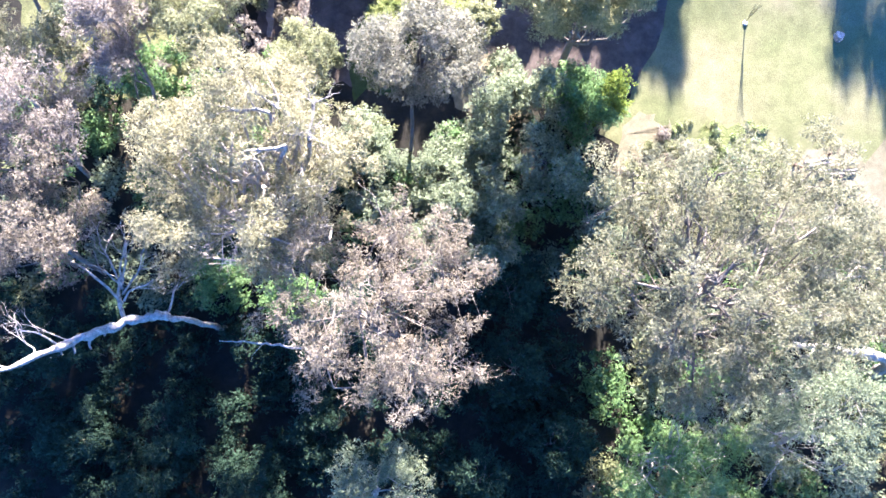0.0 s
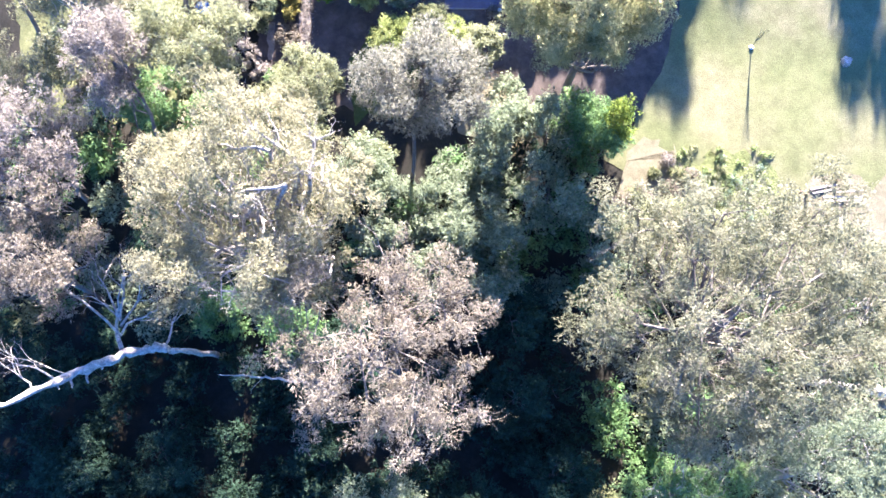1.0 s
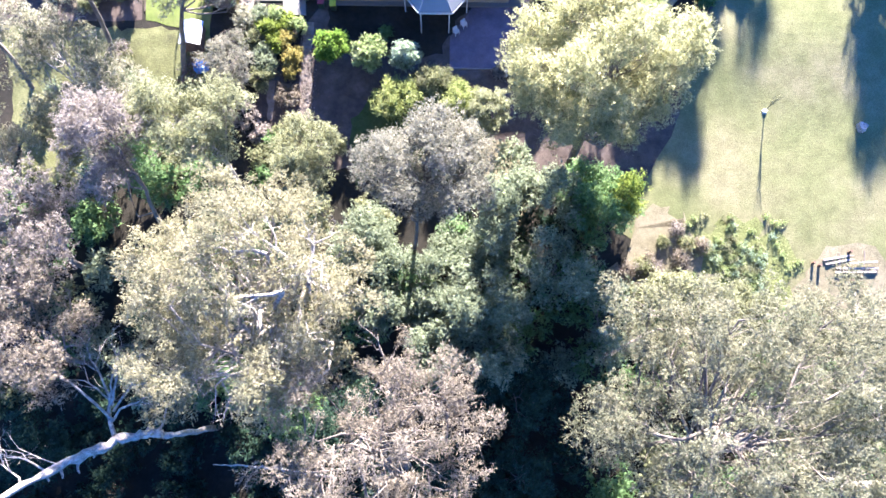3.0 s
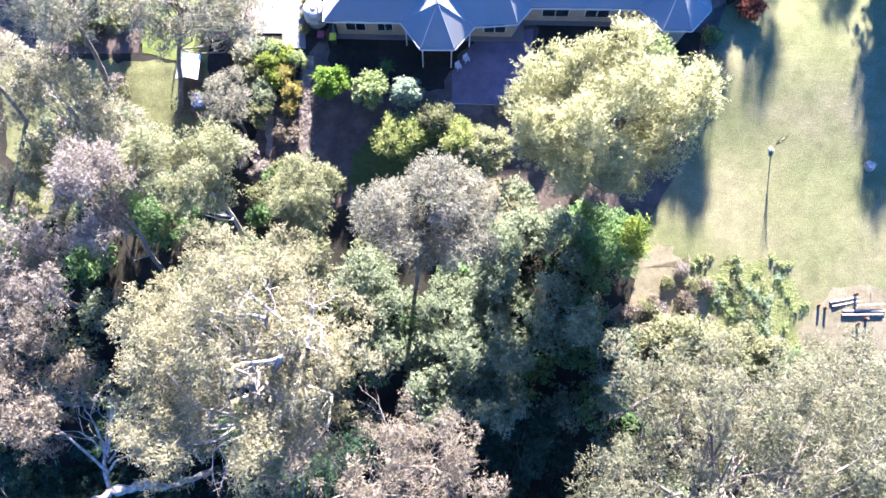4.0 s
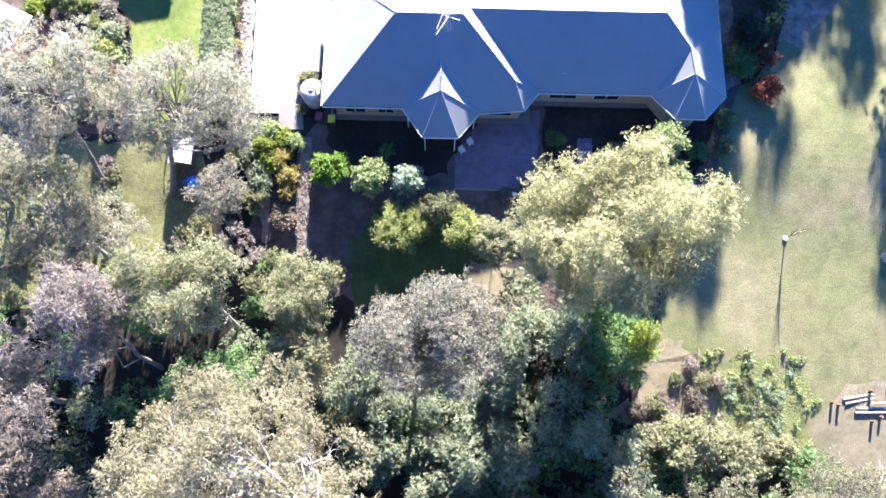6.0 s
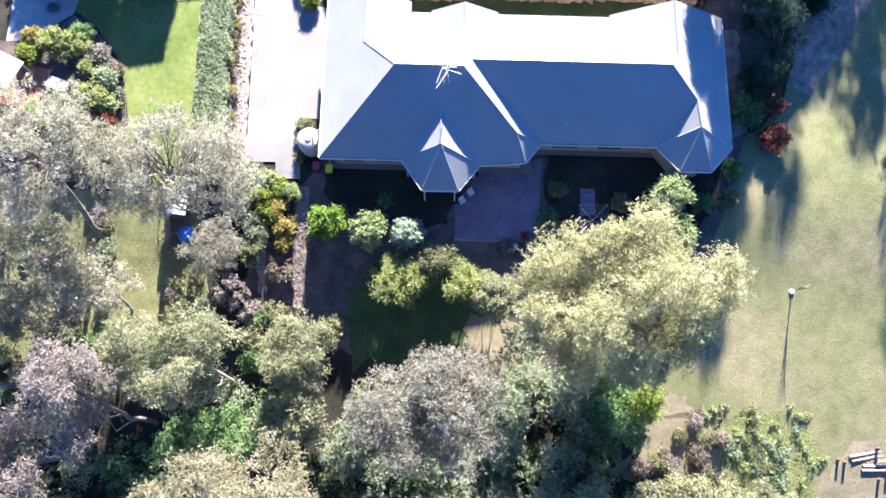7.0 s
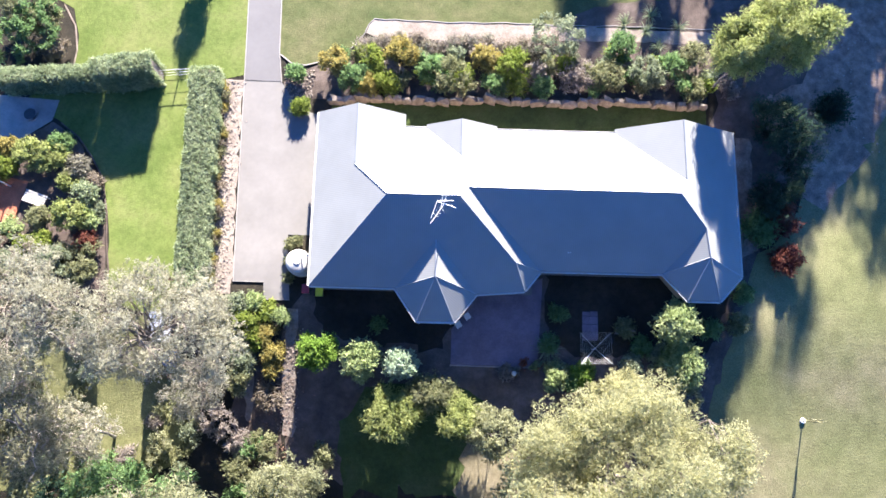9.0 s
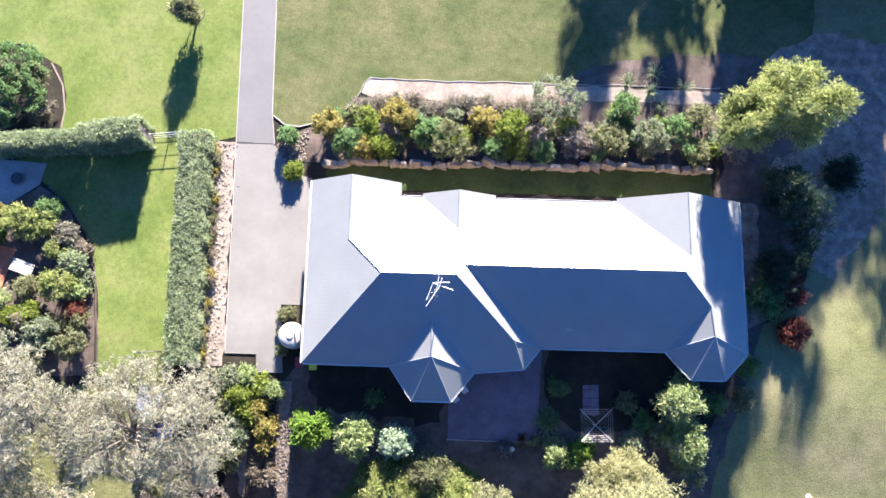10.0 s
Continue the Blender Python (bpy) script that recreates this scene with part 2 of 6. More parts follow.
def bar(bm, a, b, r, sides=8, r2=None):
    a, b = Vector(a), Vector(b)
    d = b - a
    m = Matrix.Translation((a + b) / 2) @ d.to_track_quat("Z", "Y").to_matrix().to_4x4()
    bmesh.ops.create_cone(bm, cap_ends=True, segments=sides, radius1=r, radius2=r if r2 is None else r2, depth=d.length, matrix=m)
    return bm


def prism(bm, pts, z0, z1):
    lo, hi = [bm.verts.new((x, y, z0)) for x, y in pts], [bm.verts.new((x, y, z1)) for x, y in pts]
    bm.faces.new(hi)
    bm.faces.new(lo[::-1])
    for i in range(len(pts)):
        j = (i + 1) % len(pts)
        bm.faces.new((lo[i], lo[j], hi[j], hi[i]))
    return bm


class Wood:
    """Tapered tubes gathered into one mesh."""

    def __init__(self):
        self.v, self.f, self.n = [], [], 0

    def tube(self, pts, radii, sides=6):
        pts = [Vector(p) for p in pts]
        for i, (p, r) in enumerate(zip(pts, radii)):
            d = (pts[min(i + 1, len(pts) - 1)] - pts[max(i - 1, 0)]).normalized()
            q = d.to_track_quat("Z", "Y")
            for s in range(sides):
                a = 2 * math.pi * s / sides
                self.v.append(p + q @ Vector((r * math.cos(a), r * math.sin(a), 0)))
            if i:
                o = self.n + (i - 1) * sides
                for s in range(sides):
                    t = (s + 1) % sides
                    self.f.append((o + s, o + t, o + sides + t, o + sides + s))
        self.n += len(pts) * sides

    def limb(self, rng, a, b, ra, rb, bend=0.12, sides=6, steps=5):
        """A crooked branch from a to b. Returns its points."""
        a, b = Vector(a), Vector(b)
        w = (b - a).length * bend
        pts = [a]
        d1, d2 = Vector(rng.normal(0, 1, 3)) * w, Vector(rng.normal(0, 0.6, 3)) * w
        for i in range(1, steps):
            k = i / steps
            pts.append(a.lerp(b, k) + d1 * math.sin(math.pi * k) + d2 * math.sin(2 * math.pi * k) + Vector(rng.normal(0, 0.12, 3)) * w)
        pts.append(b)
        self.tube(pts, [ra + (rb - ra) * i / steps for i in range(steps + 1)], sides)
        return pts

    def make(self, name, material, parent):
        return mesh_of(name, [tuple(v) for v in self.v], self.f, material, parent, True)


def fork(wood, rng, a, way, length, r, depth):
    """A bare branch that splits again and again."""
    end = a + way * length
    pts = wood.limb(rng, a, end, r, r * 0.45, 0.06, 5 if depth > 1 else 3, 4)
    if depth:
        for k in range(3):
            w = (way + Vector(rng.normal(0, 0.55, 3))).normalized()
            fork(wood, rng, pts[2 + k if k < 2 else 4], w, length * rng.uniform(0.45, 0.7), r * 0.42, depth - 1)


def leaves(rng, centres, radii, counts, length, width, droop=0.5, spray=7):
    """Lance-shaped leaves, gathered in small sprays that stand out of fluffy clumps. Returns vertices and faces."""
    sprays = np.maximum(2, (np.asarray(counts) / (1.35 * spray) + 1).astype(int))
    c, r = np.repeat(centres, sprays, axis=0), np.repeat(radii, sprays, axis=0)
    m = len(c)
    d = rng.normal(size=(m, 3))
    d /= np.linalg.norm(d, axis=1)[:, None]
    d[:, 2] = np.where((d[:, 2] < 0) & (rng.random(m) < 0.4), -d[:, 2], d[:, 2])
    hub = c + d * r * (rng.random((m, 1)) ** 0.35) * rng.uniform(0.65, 1.12, (m, 1))
    way = d * 0.6 + rng.normal(size=(m, 3)) * 0.5
    way[:, 2] -= droop * 0.5
    d, hub, way = (np.repeat(q, spray, axis=0) for q in (d, hub, way))
    n = len(d)
    le = 1.12 * length * rng.uniform(0.6, 1.4, (n, 1))
    wi = 1.12 * width * rng.uniform(0.6, 1.4, (n, 1))
    p = hub + rng.normal(size=(n, 3)) * length * 0.55
    ax = way + rng.normal(size=(n, 3)) * 0.4
    ax /= np.linalg.norm(ax, axis=1)[:, None]
    face = d + rng.normal(size=(n, 3)) * 0.45 + np.array([0, 0.15, 0.3])
    sd = np.cross(ax, face)
    sd /= np.linalg.norm(sd, axis=1)[:, None]
    v = np.stack([p + sd * wi, p - sd * wi, p + ax * le], axis=1)
    return v.reshape(-1, 3), np.arange(n * 3).reshape(-1, 3)


Y_KNOTS = [-400, -60, -20, 4, 14, 27, 35, 41, 45, 48, 58, 64, 70, 80, 140, 400, 3000]
Z_KNOTS = [-3, -3, -5.5, -6.0, -4.6, -2.4, -1.3, -0.6, 0.5, 1.0, 1.0, 1.0, 1.2, 1.4, 2.5, 6, 20]
ROWS_Y = [-3000.0, -400.0, -100.0] + [float(y) for y in range(-60, 111)] + [140.0, 200.0, 400.0, 3000.0]
ROWS_Z = [float(np.mean(np.interp(y + np.linspace(-4, 4, 17), Y_KNOTS, Z_KNOTS))) if -60 < y < 110 else float(np.interp(y, Y_KNOTS, Z_KNOTS)) for y in ROWS_Y]


def ground_z(y):
    return float(np.interp(round(y, 6), ROWS_Y, ROWS_Z))


def tree(name, label, base, crown, rad, mat, bark, lobes=7, clumps=80, per=170, clump_r=0.9, leaf=(0.2, 0.034), trunk_r=0.25, seed=1, bare=0, stems=1, fill=0.6, apart=1.15, low=3, category="tree", group=""):
    """A tree: base (x, y), crown's centre (x, y, z) and half sizes. Lobes hold clumps of leaves; limbs run to them."""
    rng = np.random.default_rng(seed)
    gz = ground_z(base[1])
    root = thing(name, (base[0], base[1], gz), label, category, group)
    o = Vector((base[0], base[1], gz))
    c = Vector(crown) - o
    rad = np.array(rad, float)
    lob = []
    for i in range(lobes):
        for _ in range(40):
            d = rng.normal(size=3)
            d /= np.linalg.norm(d)
            d[2] = d[2] * 0.9 + 0.1
            p = d * rad * rng.uniform(0.5, 0.84)
            if all(np.linalg.norm((p - q) / rad) > 0.95 / max(1, lobes) ** 0.33 for q, _ in lob):
                break
        lob.append((p, rad * rng.uniform(0.2, 0.4) * (8 / max(lobes, 8)) ** 0.2))
    cen, rr = [], []
    for i in range(clumps):
        for _ in range(14):
            p, lr = lob[rng.integers(len(lob))]
            d = rng.normal(size=3)
            d /= np.linalg.norm(d)
            if d[2] < 0 and rng.random() < 0.7:
                d[2] = -d[2]
            q = np.array(c) + p + d * lr * rng.uniform(fill, 1.0)
            if not cen or np.min(np.linalg.norm(np.array(cen) - q, axis=1)) > apart * clump_r:
                break
        cen.append(q)
        k = clump_r * rng.uniform(0.6, 1.35)
        rr.append((k * rng.uniform(0.75, 1.3), k * rng.uniform(0.75, 1.3), k * rng.uniform(0.55, 0.95)))
    cen, rr = np.array(cen), np.array(rr)
    cnt = np.maximum(8, (1.4 * per * (rr[:, 0] / clump_r) ** 2 * rng.uniform(0.6, 1.3, clumps)).astype(int))
    v, f = leaves(rng, cen, rr, cnt, *leaf)
    mesh_of("crown", v, f, mat, root)
    trunk = Wood()
    for s in range(stems):
        foot = Vector((0, 0, -0.3)) + (Vector(rng.normal(0, 0.35, 3)) * Vector((1, 1, 0)) if s else Vector())
        top = Vector(c) + Vector(rng.normal(0, 0.25, 3)) * Vector(rad) * (1 if stems > 1 else 0.2)
        pts = trunk.limb(rng, foot, top, trunk_r, trunk_r * 0.4, 0.035, 9, 8)
        for j, (p, lr) in enumerate(lob):
            if j % stems != s:
                continue
            a = pts[rng.integers(low, 8)]
            end = c + Vector(p)
            limbs = Wood()
            lp = limbs.limb(rng, a, end, trunk_r * 0.32, trunk_r * 0.12, 0.1, 6, 5)
            near = sorted(range(clumps), key=lambda q: (Vector(cen[q]) - end).length)[: max(3, clumps // lobes)]
            for q in near:
                limbs.limb(rng, lp[rng.integers(2, 6)], cen[q], trunk_r * 0.09, 0.012, 0.1, 3, 3)
            limbs.make("limb", bark, root)
    for b in range(bare):
        limbs = Wood()
        p, lr = lob[rng.integers(len(lob))]
        d = rng.normal(size=3)
        d[2] = abs(d[2]) * 0.5 + 0.1
        d /= np.linalg.norm(d)
        fork(limbs, rng, c + Vector(p) * 0.8, Vector(d), min(2.4, float(np.mean(lr)) * 1.4), min(0.09, trunk_r * 0.24), 3)
        limbs.make("bare_limb", bark, root)
    trunk.make("trunk", bark, root)
    return root


def shrub(name, label, at, rad, mat, clumps=22, per=90, leaf=(0.16, 0.05), seed=1, clump_r=0.35, droop=0.2, category="shrub", group="", bark=None):
    """A rounded bush on short stems: at (x, y), half sizes."""
    rng = np.random.default_rng(seed)
    gz = ground_z(at[1])
    root = thing(name, (at[0], at[1], gz), label, category, group)
    rad = np.array(rad, float)
    d = rng.normal(size=(clumps, 3))
    d /= np.linalg.norm(d, axis=1)[:, None]
    d[:, 2] = np.abs(d[:, 2]) * 1.0 - 0.15
    cen = d * rad * rng.uniform(0.55, 0.9, (clumps, 1)) + np.array([0, 0, rad[2] * 0.95])
    rr = clump_r * rng.uniform(0.7, 1.3, (clumps, 1)) * np.array([[1, 1, 0.85]])
    cnt = np.maximum(6, (1.4 * per * rng.uniform(0.6, 1.3, clumps)).astype(int))
    v, f = leaves(rng, cen, rr, cnt, *leaf, droop)
    mesh_of("foliage", v, f, mat, root)
    for q in range(0, clumps, max(1, clumps // 4)):
        w = Wood()
        w.limb(rng, (0, 0, -0.1), cen[q], 0.04, 0.012, 0.1, 4, 3)
        w.make("stem", bark or M_BARK_GREY, root)
    return root


def drape(name, pts, dz, material, label, category="ground", step=1.0, parent=None):
    """A sheet with the outline pts laid dz over the ground, cut wherever the slope turns."""
    bm = bmesh.new()
    bm.faces.new([bm.verts.new((x, y, 0)) for x, y in pts])
    y0, y1 = min(p[1] for p in pts), max(p[1] for p in pts)
    for k in ROWS_Y:
        if y0 < k < y1:
            bmesh.ops.bisect_plane(bm, geom=bm.verts[:] + bm.edges[:] + bm.faces[:], plane_co=(0, k, 0), plane_no=(0, 1, 0))
    bmesh.ops.triangulate(bm, faces=bm.faces[:])
    bmesh.ops.recalc_face_normals(bm, faces=bm.faces[:])
    if bm.faces[0].normal.z < 0:
        bmesh.ops.reverse_faces(bm, faces=bm.faces[:])
    for v in bm.verts:
        v.co.z = ground_z(v.co.y) + dz
    ob = part(name, bm, material, parent)
    return tagged(ob, label, category, "", "structure")


def wavy(pts, amp=0.25, step=0.8, seed=3):
    """An outline with its edges broken into small irregular steps."""
    rng = np.random.default_rng(seed)
    out = []
    for i, a in enumerate(pts):
        b = pts[(i + 1) % len(pts)]
        L = math.dist(a, b)
        n = max(1, int(L / step))
        for k in range(n):
            t = k / n
            j = rng.normal(0, amp, 2) if k else rng.normal(0, amp * 0.4, 2)
            out.append((a[0] + (b[0] - a[0]) * t + j[0], a[1] + (b[1] - a[1]) * t + j[1]))
    return out


# ---- the large ground ----
def ground():
    xs = [-3000, -600, -200, -80, -40, -20, 0, 20, 40, 80, 200, 600, 3000]
    ys = ROWS_Y
    v = [(x, y, ground_z(y)) for y in ys for x in xs]
    n = len(xs)
    f = [(j * n + i, j * n + i + 1, (j + 1) * n + i + 1, (j + 1) * n + i) for j in range(len(ys) - 1) for i in range(n - 1)]
    ob = mesh_of("ground", v, f, M_LITTER_SHADE)
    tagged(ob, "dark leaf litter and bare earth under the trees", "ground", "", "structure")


ground()
# The field's west edge is drawn along the edge of a cast shadow.
drape("field", wavy([(14, 29.5), (20, 26), (26, 22.8), (31, 20.5), (60, 17), (120, 17), (120, 400), (30, 400), (30, 60), (24.6, 52), (22.8, 46.5), (20.6, 39.5), (17.6, 33)], 0.35, 1.2), 0.03, M_FIELD, "open paddock of pale dry grass", "grass")
drape("lawn_north", [(-15.7, 69.4), (-14.4, 68.5), (-13.2, 68.4), (-11.8, 68.8), (-9.6, 69.9), (-8.2, 71.6), (-7.5, 72.7), (14, 72.4), (30, 74), (30, 400), (-17.5, 400)], 0.02, M_NORTH, "worn olive lawn north of the garden bed", "lawn")
drape("lawn_neighbour", wavy([(-28.0, 47.5), (-28.35, 52.4), (-28.75, 54.8), (-29.4, 57.6), (-30.5, 59.5), (-32.0, 61.3), (-33.8, 62.8), (-37, 64.5), (-33.2, 67.5), (-33.0, 70.5), (-33.7, 73), (-37, 75), (-60, 75), (-60, 400), (-18.0, 400), (-18.0, 67.5), (-19.8, 67), (-22.0, 48), (-22, 46)], 0.05, 1.0), 0.025, M_LAWN, "bright green mown lawn beside the hedge", "lawn")
drape("bank_grass", wavy([(-22, 46.5), (-20.5, 36), (-26, 33), (-38, 32), (-41, 46.6)], 0.25, 1.0, 15), 0.02, M_BANK, "patchy sunlit grass under thin gum trees", "grass")
drape("lawn_back", wavy([(-8.5, 33), (3.2, 33), (3.6, 39), (1.5, 41.5), (-3, 42), (-7, 41.5), (-9, 38)], 0.3, 0.7, 14), 0.02, M_SHADELAWN, "green lawn darkened for the shade below the house", "lawn")
# Two near-black sheets put the house's shade on the grass into colour.
drape("house_shade", wavy([(-10.4, 45.2), (-6.0, 45.0), (-0.6, 44.6), (-0.4, 46.2), (1.6, 49.2), (-4, 51.5), (-11, 51.5), (-11.2, 47)], 0.25, 0.6, 26), 0.024, M_LITTER_SHADE, "dark sheet standing in for the house's shade on grass", "ground")
drape("house_shade", wavy([(7.6, 46.0), (9.4, 44.6), (14.5, 44.6), (20.6, 45.0), (22.4, 49.5), (21, 52), (7.4, 51)], 0.25, 0.6, 27), 0.024, M_LITTER_SHADE, "dark sheet standing in for shade below the verandah", "ground")
drape("lawn_strip", [(-10.8, 63.2), (21, 63.2), (21, 65.6), (-10.8, 65.2)], 0.02, M_SHADELAWN, "narrow green lawn behind the house, darkened for the wall's shade", "lawn")
# Real mulch near the house; its east end stands for shade on grass.
drape("garden_bed_south", wavy([(-13.2, 34), (9, 33), (18.9, 33), (21.8, 39.5), (24.0, 46.5), (25, 52.5), (25, 58), (28, 58), (29, 62), (31.5, 66), (30, 74), (22, 76), (22, 66), (21, 63), (-11, 63), (-11.5, 50), (-13.4, 47)], 0.2, 0.9, 5), 0.012, M_MULCH, "brown bark mulch round the house, standing for shaded grass to the east", "garden bed")
drape("garden_bed_north", wavy([(-15.2, 65), (-11, 65.4), (21, 65.8), (24, 73), (-7.4, 71.2), (-9.5, 69.75), (-11.8, 68.6), (-15, 66.8)], 0.12, 0.8, 6), 0.03, M_MULCH, "mulched garden bed planted with shrubs", "garden bed")
drape("gravel_strip", wavy([(-8.2, 71.5), (-7.2, 71.15), (-3.4, 71.25), (0.4, 70.85), (6.5, 71.1), (11, 71.35), (22, 71.3), (22.2, 72.4), (12, 72.6), (6.5, 72.7), (-5.3, 72.7), (-7.4, 72.85), (-7.9, 72.4)], 0.07, 0.6, 7), 0.045, M_GRAVEL, "pale gravel path above the garden bed", "path")
drape("gravel_border", wavy([(-19.9, 48.5), (-18.05, 48.5), (-18.45, 66.8), (-20, 67)], 0.1, 0.7, 8), 0.04, M_GRAVEL, "pinkish gravel border between hedge and driveway", "gravel")
drape("garden_path", wavy([(-13.5, 37.4), (-12.6, 37.2), (-12.6, 41), (-12.6, 47.5), (-13.5, 47.5), (-13.6, 41)], 0.12, 0.7, 9), 0.035, M_PATH, "sandy path down the garden", "path")
drape("garden_path", wavy([(-16.5, 38.4), (-16.0, 38.4), (-16.0, 42.0), (-16.5, 42.0)], 0.1, 0.6, 24), 0.045, M_PATH, "narrow strip of pale rubble between dark shrubs", "path")
drape("sandy_clearing", wavy([(-17.2, 32), (-13.4, 32), (-13.6, 41), (-13.6, 44), (-17.4, 44)], 0.3, 0.7, 10), 0.03, M_MULCH, "dark mulch and dry bark between the shrubs", "ground")
drape("sandy_clearing", wavy([(0.4, 33.6), (1.2, 37.2), (5.4, 36.6), (7.4, 34.4), (7.2, 31), (5.6, 28.8), (2.6, 30.2)], 0.3, 0.7, 18), 0.035, M_SANDY, "pale sandy clearing below the lawn", "ground")
drape("bare_soil", wavy([(29, 21.5), (33, 20), (44, 19), (44, 27.6), (34, 27.8), (31.5, 25.6)], 0.6, 1.1, 19), 0.045, M_SANDY, "pale bare soil round the timber stack", "ground")
drape("earth_mound", wavy([(14.8, 26.0), (16.6, 29.6), (18.2, 31.2), (19.8, 31.0), (21.2, 28.4), (23.2, 25.0), (21.5, 23.4), (18.5, 23.4), (15.6, 24.0)], 0.55, 0.6, 23), 0.06, M_SANDY, "beige bare earth among dry brush at the field's corner", "ground")
drape("weedy_grass", wavy([(20.8, 28.0), (23.5, 29.4), (27.0, 30.0), (30.0, 28.0), (30.4, 24.6), (29.0, 21.6), (22.0, 21.0), (21.6, 25.6)], 0.7, 0.6, 25), 0.055, M_WEEDS, "rank light green weeds at the paddock's lower edge", "grass")
drape("bare_track", wavy([(28.6, 57.5), (30.5, 57), (33, 60), (37, 66), (38, 77), (30, 78), (26, 75.5), (29.5, 72), (29.5, 68), (25.5, 66), (25.8, 64), (29.5, 63.5)], 0.35, 0.9, 21), 0.045, M_DUST, "bare dusty ground beside the paddock", "ground")
drape("side_strip", wavy([(23.4, 52.6), (24.8, 53.4), (24.6, 63), (23.3, 63)], 0.1, 0.8, 22), 0.05, M_DUST, "narrow dusty strip along the house wall", "ground")
drape("mulch_mound", wavy([(9.2, 72.75), (26, 72.6), (28, 74.3), (24.8, 75.8), (16.1, 75.5), (10.9, 74.1)], 0.15, 0.8, 16), 0.05, M_MULCH, "dark mulch strip above the gravel path", "garden bed")


# ---- house ----
EV, SL = 4.2, 0.565
PAD = 1.0
PEAK = EV + SL * 6.5
RIDGE2 = EV + SL * 5.7


def roof_sheet(parent, pts, eave):
    """One sheet of roofing, 5 cm thick; eave: the direction along its gutter, for the ribs."""
    bm = bmesh.new()
    uv = bm.loops.layers.uv.new("sheet")
    top = bm.faces.new([bm.verts.new(p) for p in pts])
    top.normal_update()
    if top.normal.z < 0:
        top.normal_flip()
    ex = bmesh.ops.extrude_face_region(bm, geom=[top])
    for g in ex["geom"]:
        if isinstance(g, bmesh.types.BMVert):
            g.co.z += 0.05
    bmesh.ops.recalc_face_normals(bm, faces=bm.faces[:])
    e = Vector(eave).normalized()
    for f in bm.faces:
        for lp in f.loops:
            lp[uv].uv = (lp.vert.co.dot(e), 0.0)
    return part("roof_sheet", bm, M_ROOF, parent)


M_CAP = plain("cap_metal", (0.22, 0.24, 0.27), 0.4, 0.2, 0.08, 1.0)


def cap(parent, a, b):
    bm = bmesh.new()
    a, b = Vector(a), Vector(b)
    up = Vector((0, 0, 0.06))
    bar(bm, a + up * 0.7, b + up * 0.7, 0.055, 6)
    return part("ridge_cap", bm, M_CAP, parent, "pale metal ridge cap")


def gutter(parent, a, b):
    bm = bmesh.new()
    a, b = Vector(a), Vector(b)
    d = (b - a).normalized()
    s = Vector((d.y, -d.x, 0))
    lo, hi = -0.12, 0.03
    prof = [(0.0, lo), (0.13, lo), (0.13, hi), (0.105, hi), (0.105, lo + 0.03), (0.0, lo + 0.03)]
    ra, rb = [bm.verts.new(a + s * x + Vector((0, 0, z))) for x, z in prof], [bm.verts.new(b + s * x + Vector((0, 0, z))) for x, z in prof]
    for i in range(6):
        j = (i + 1) % 6
        bm.faces.new((ra[i], ra[j], rb[j], rb[i]))
    bm.faces.new(ra[::-1])
    bm.faces.new(rb)
    return part("gutter", bm, M_WHITE, parent, "white metal gutter")


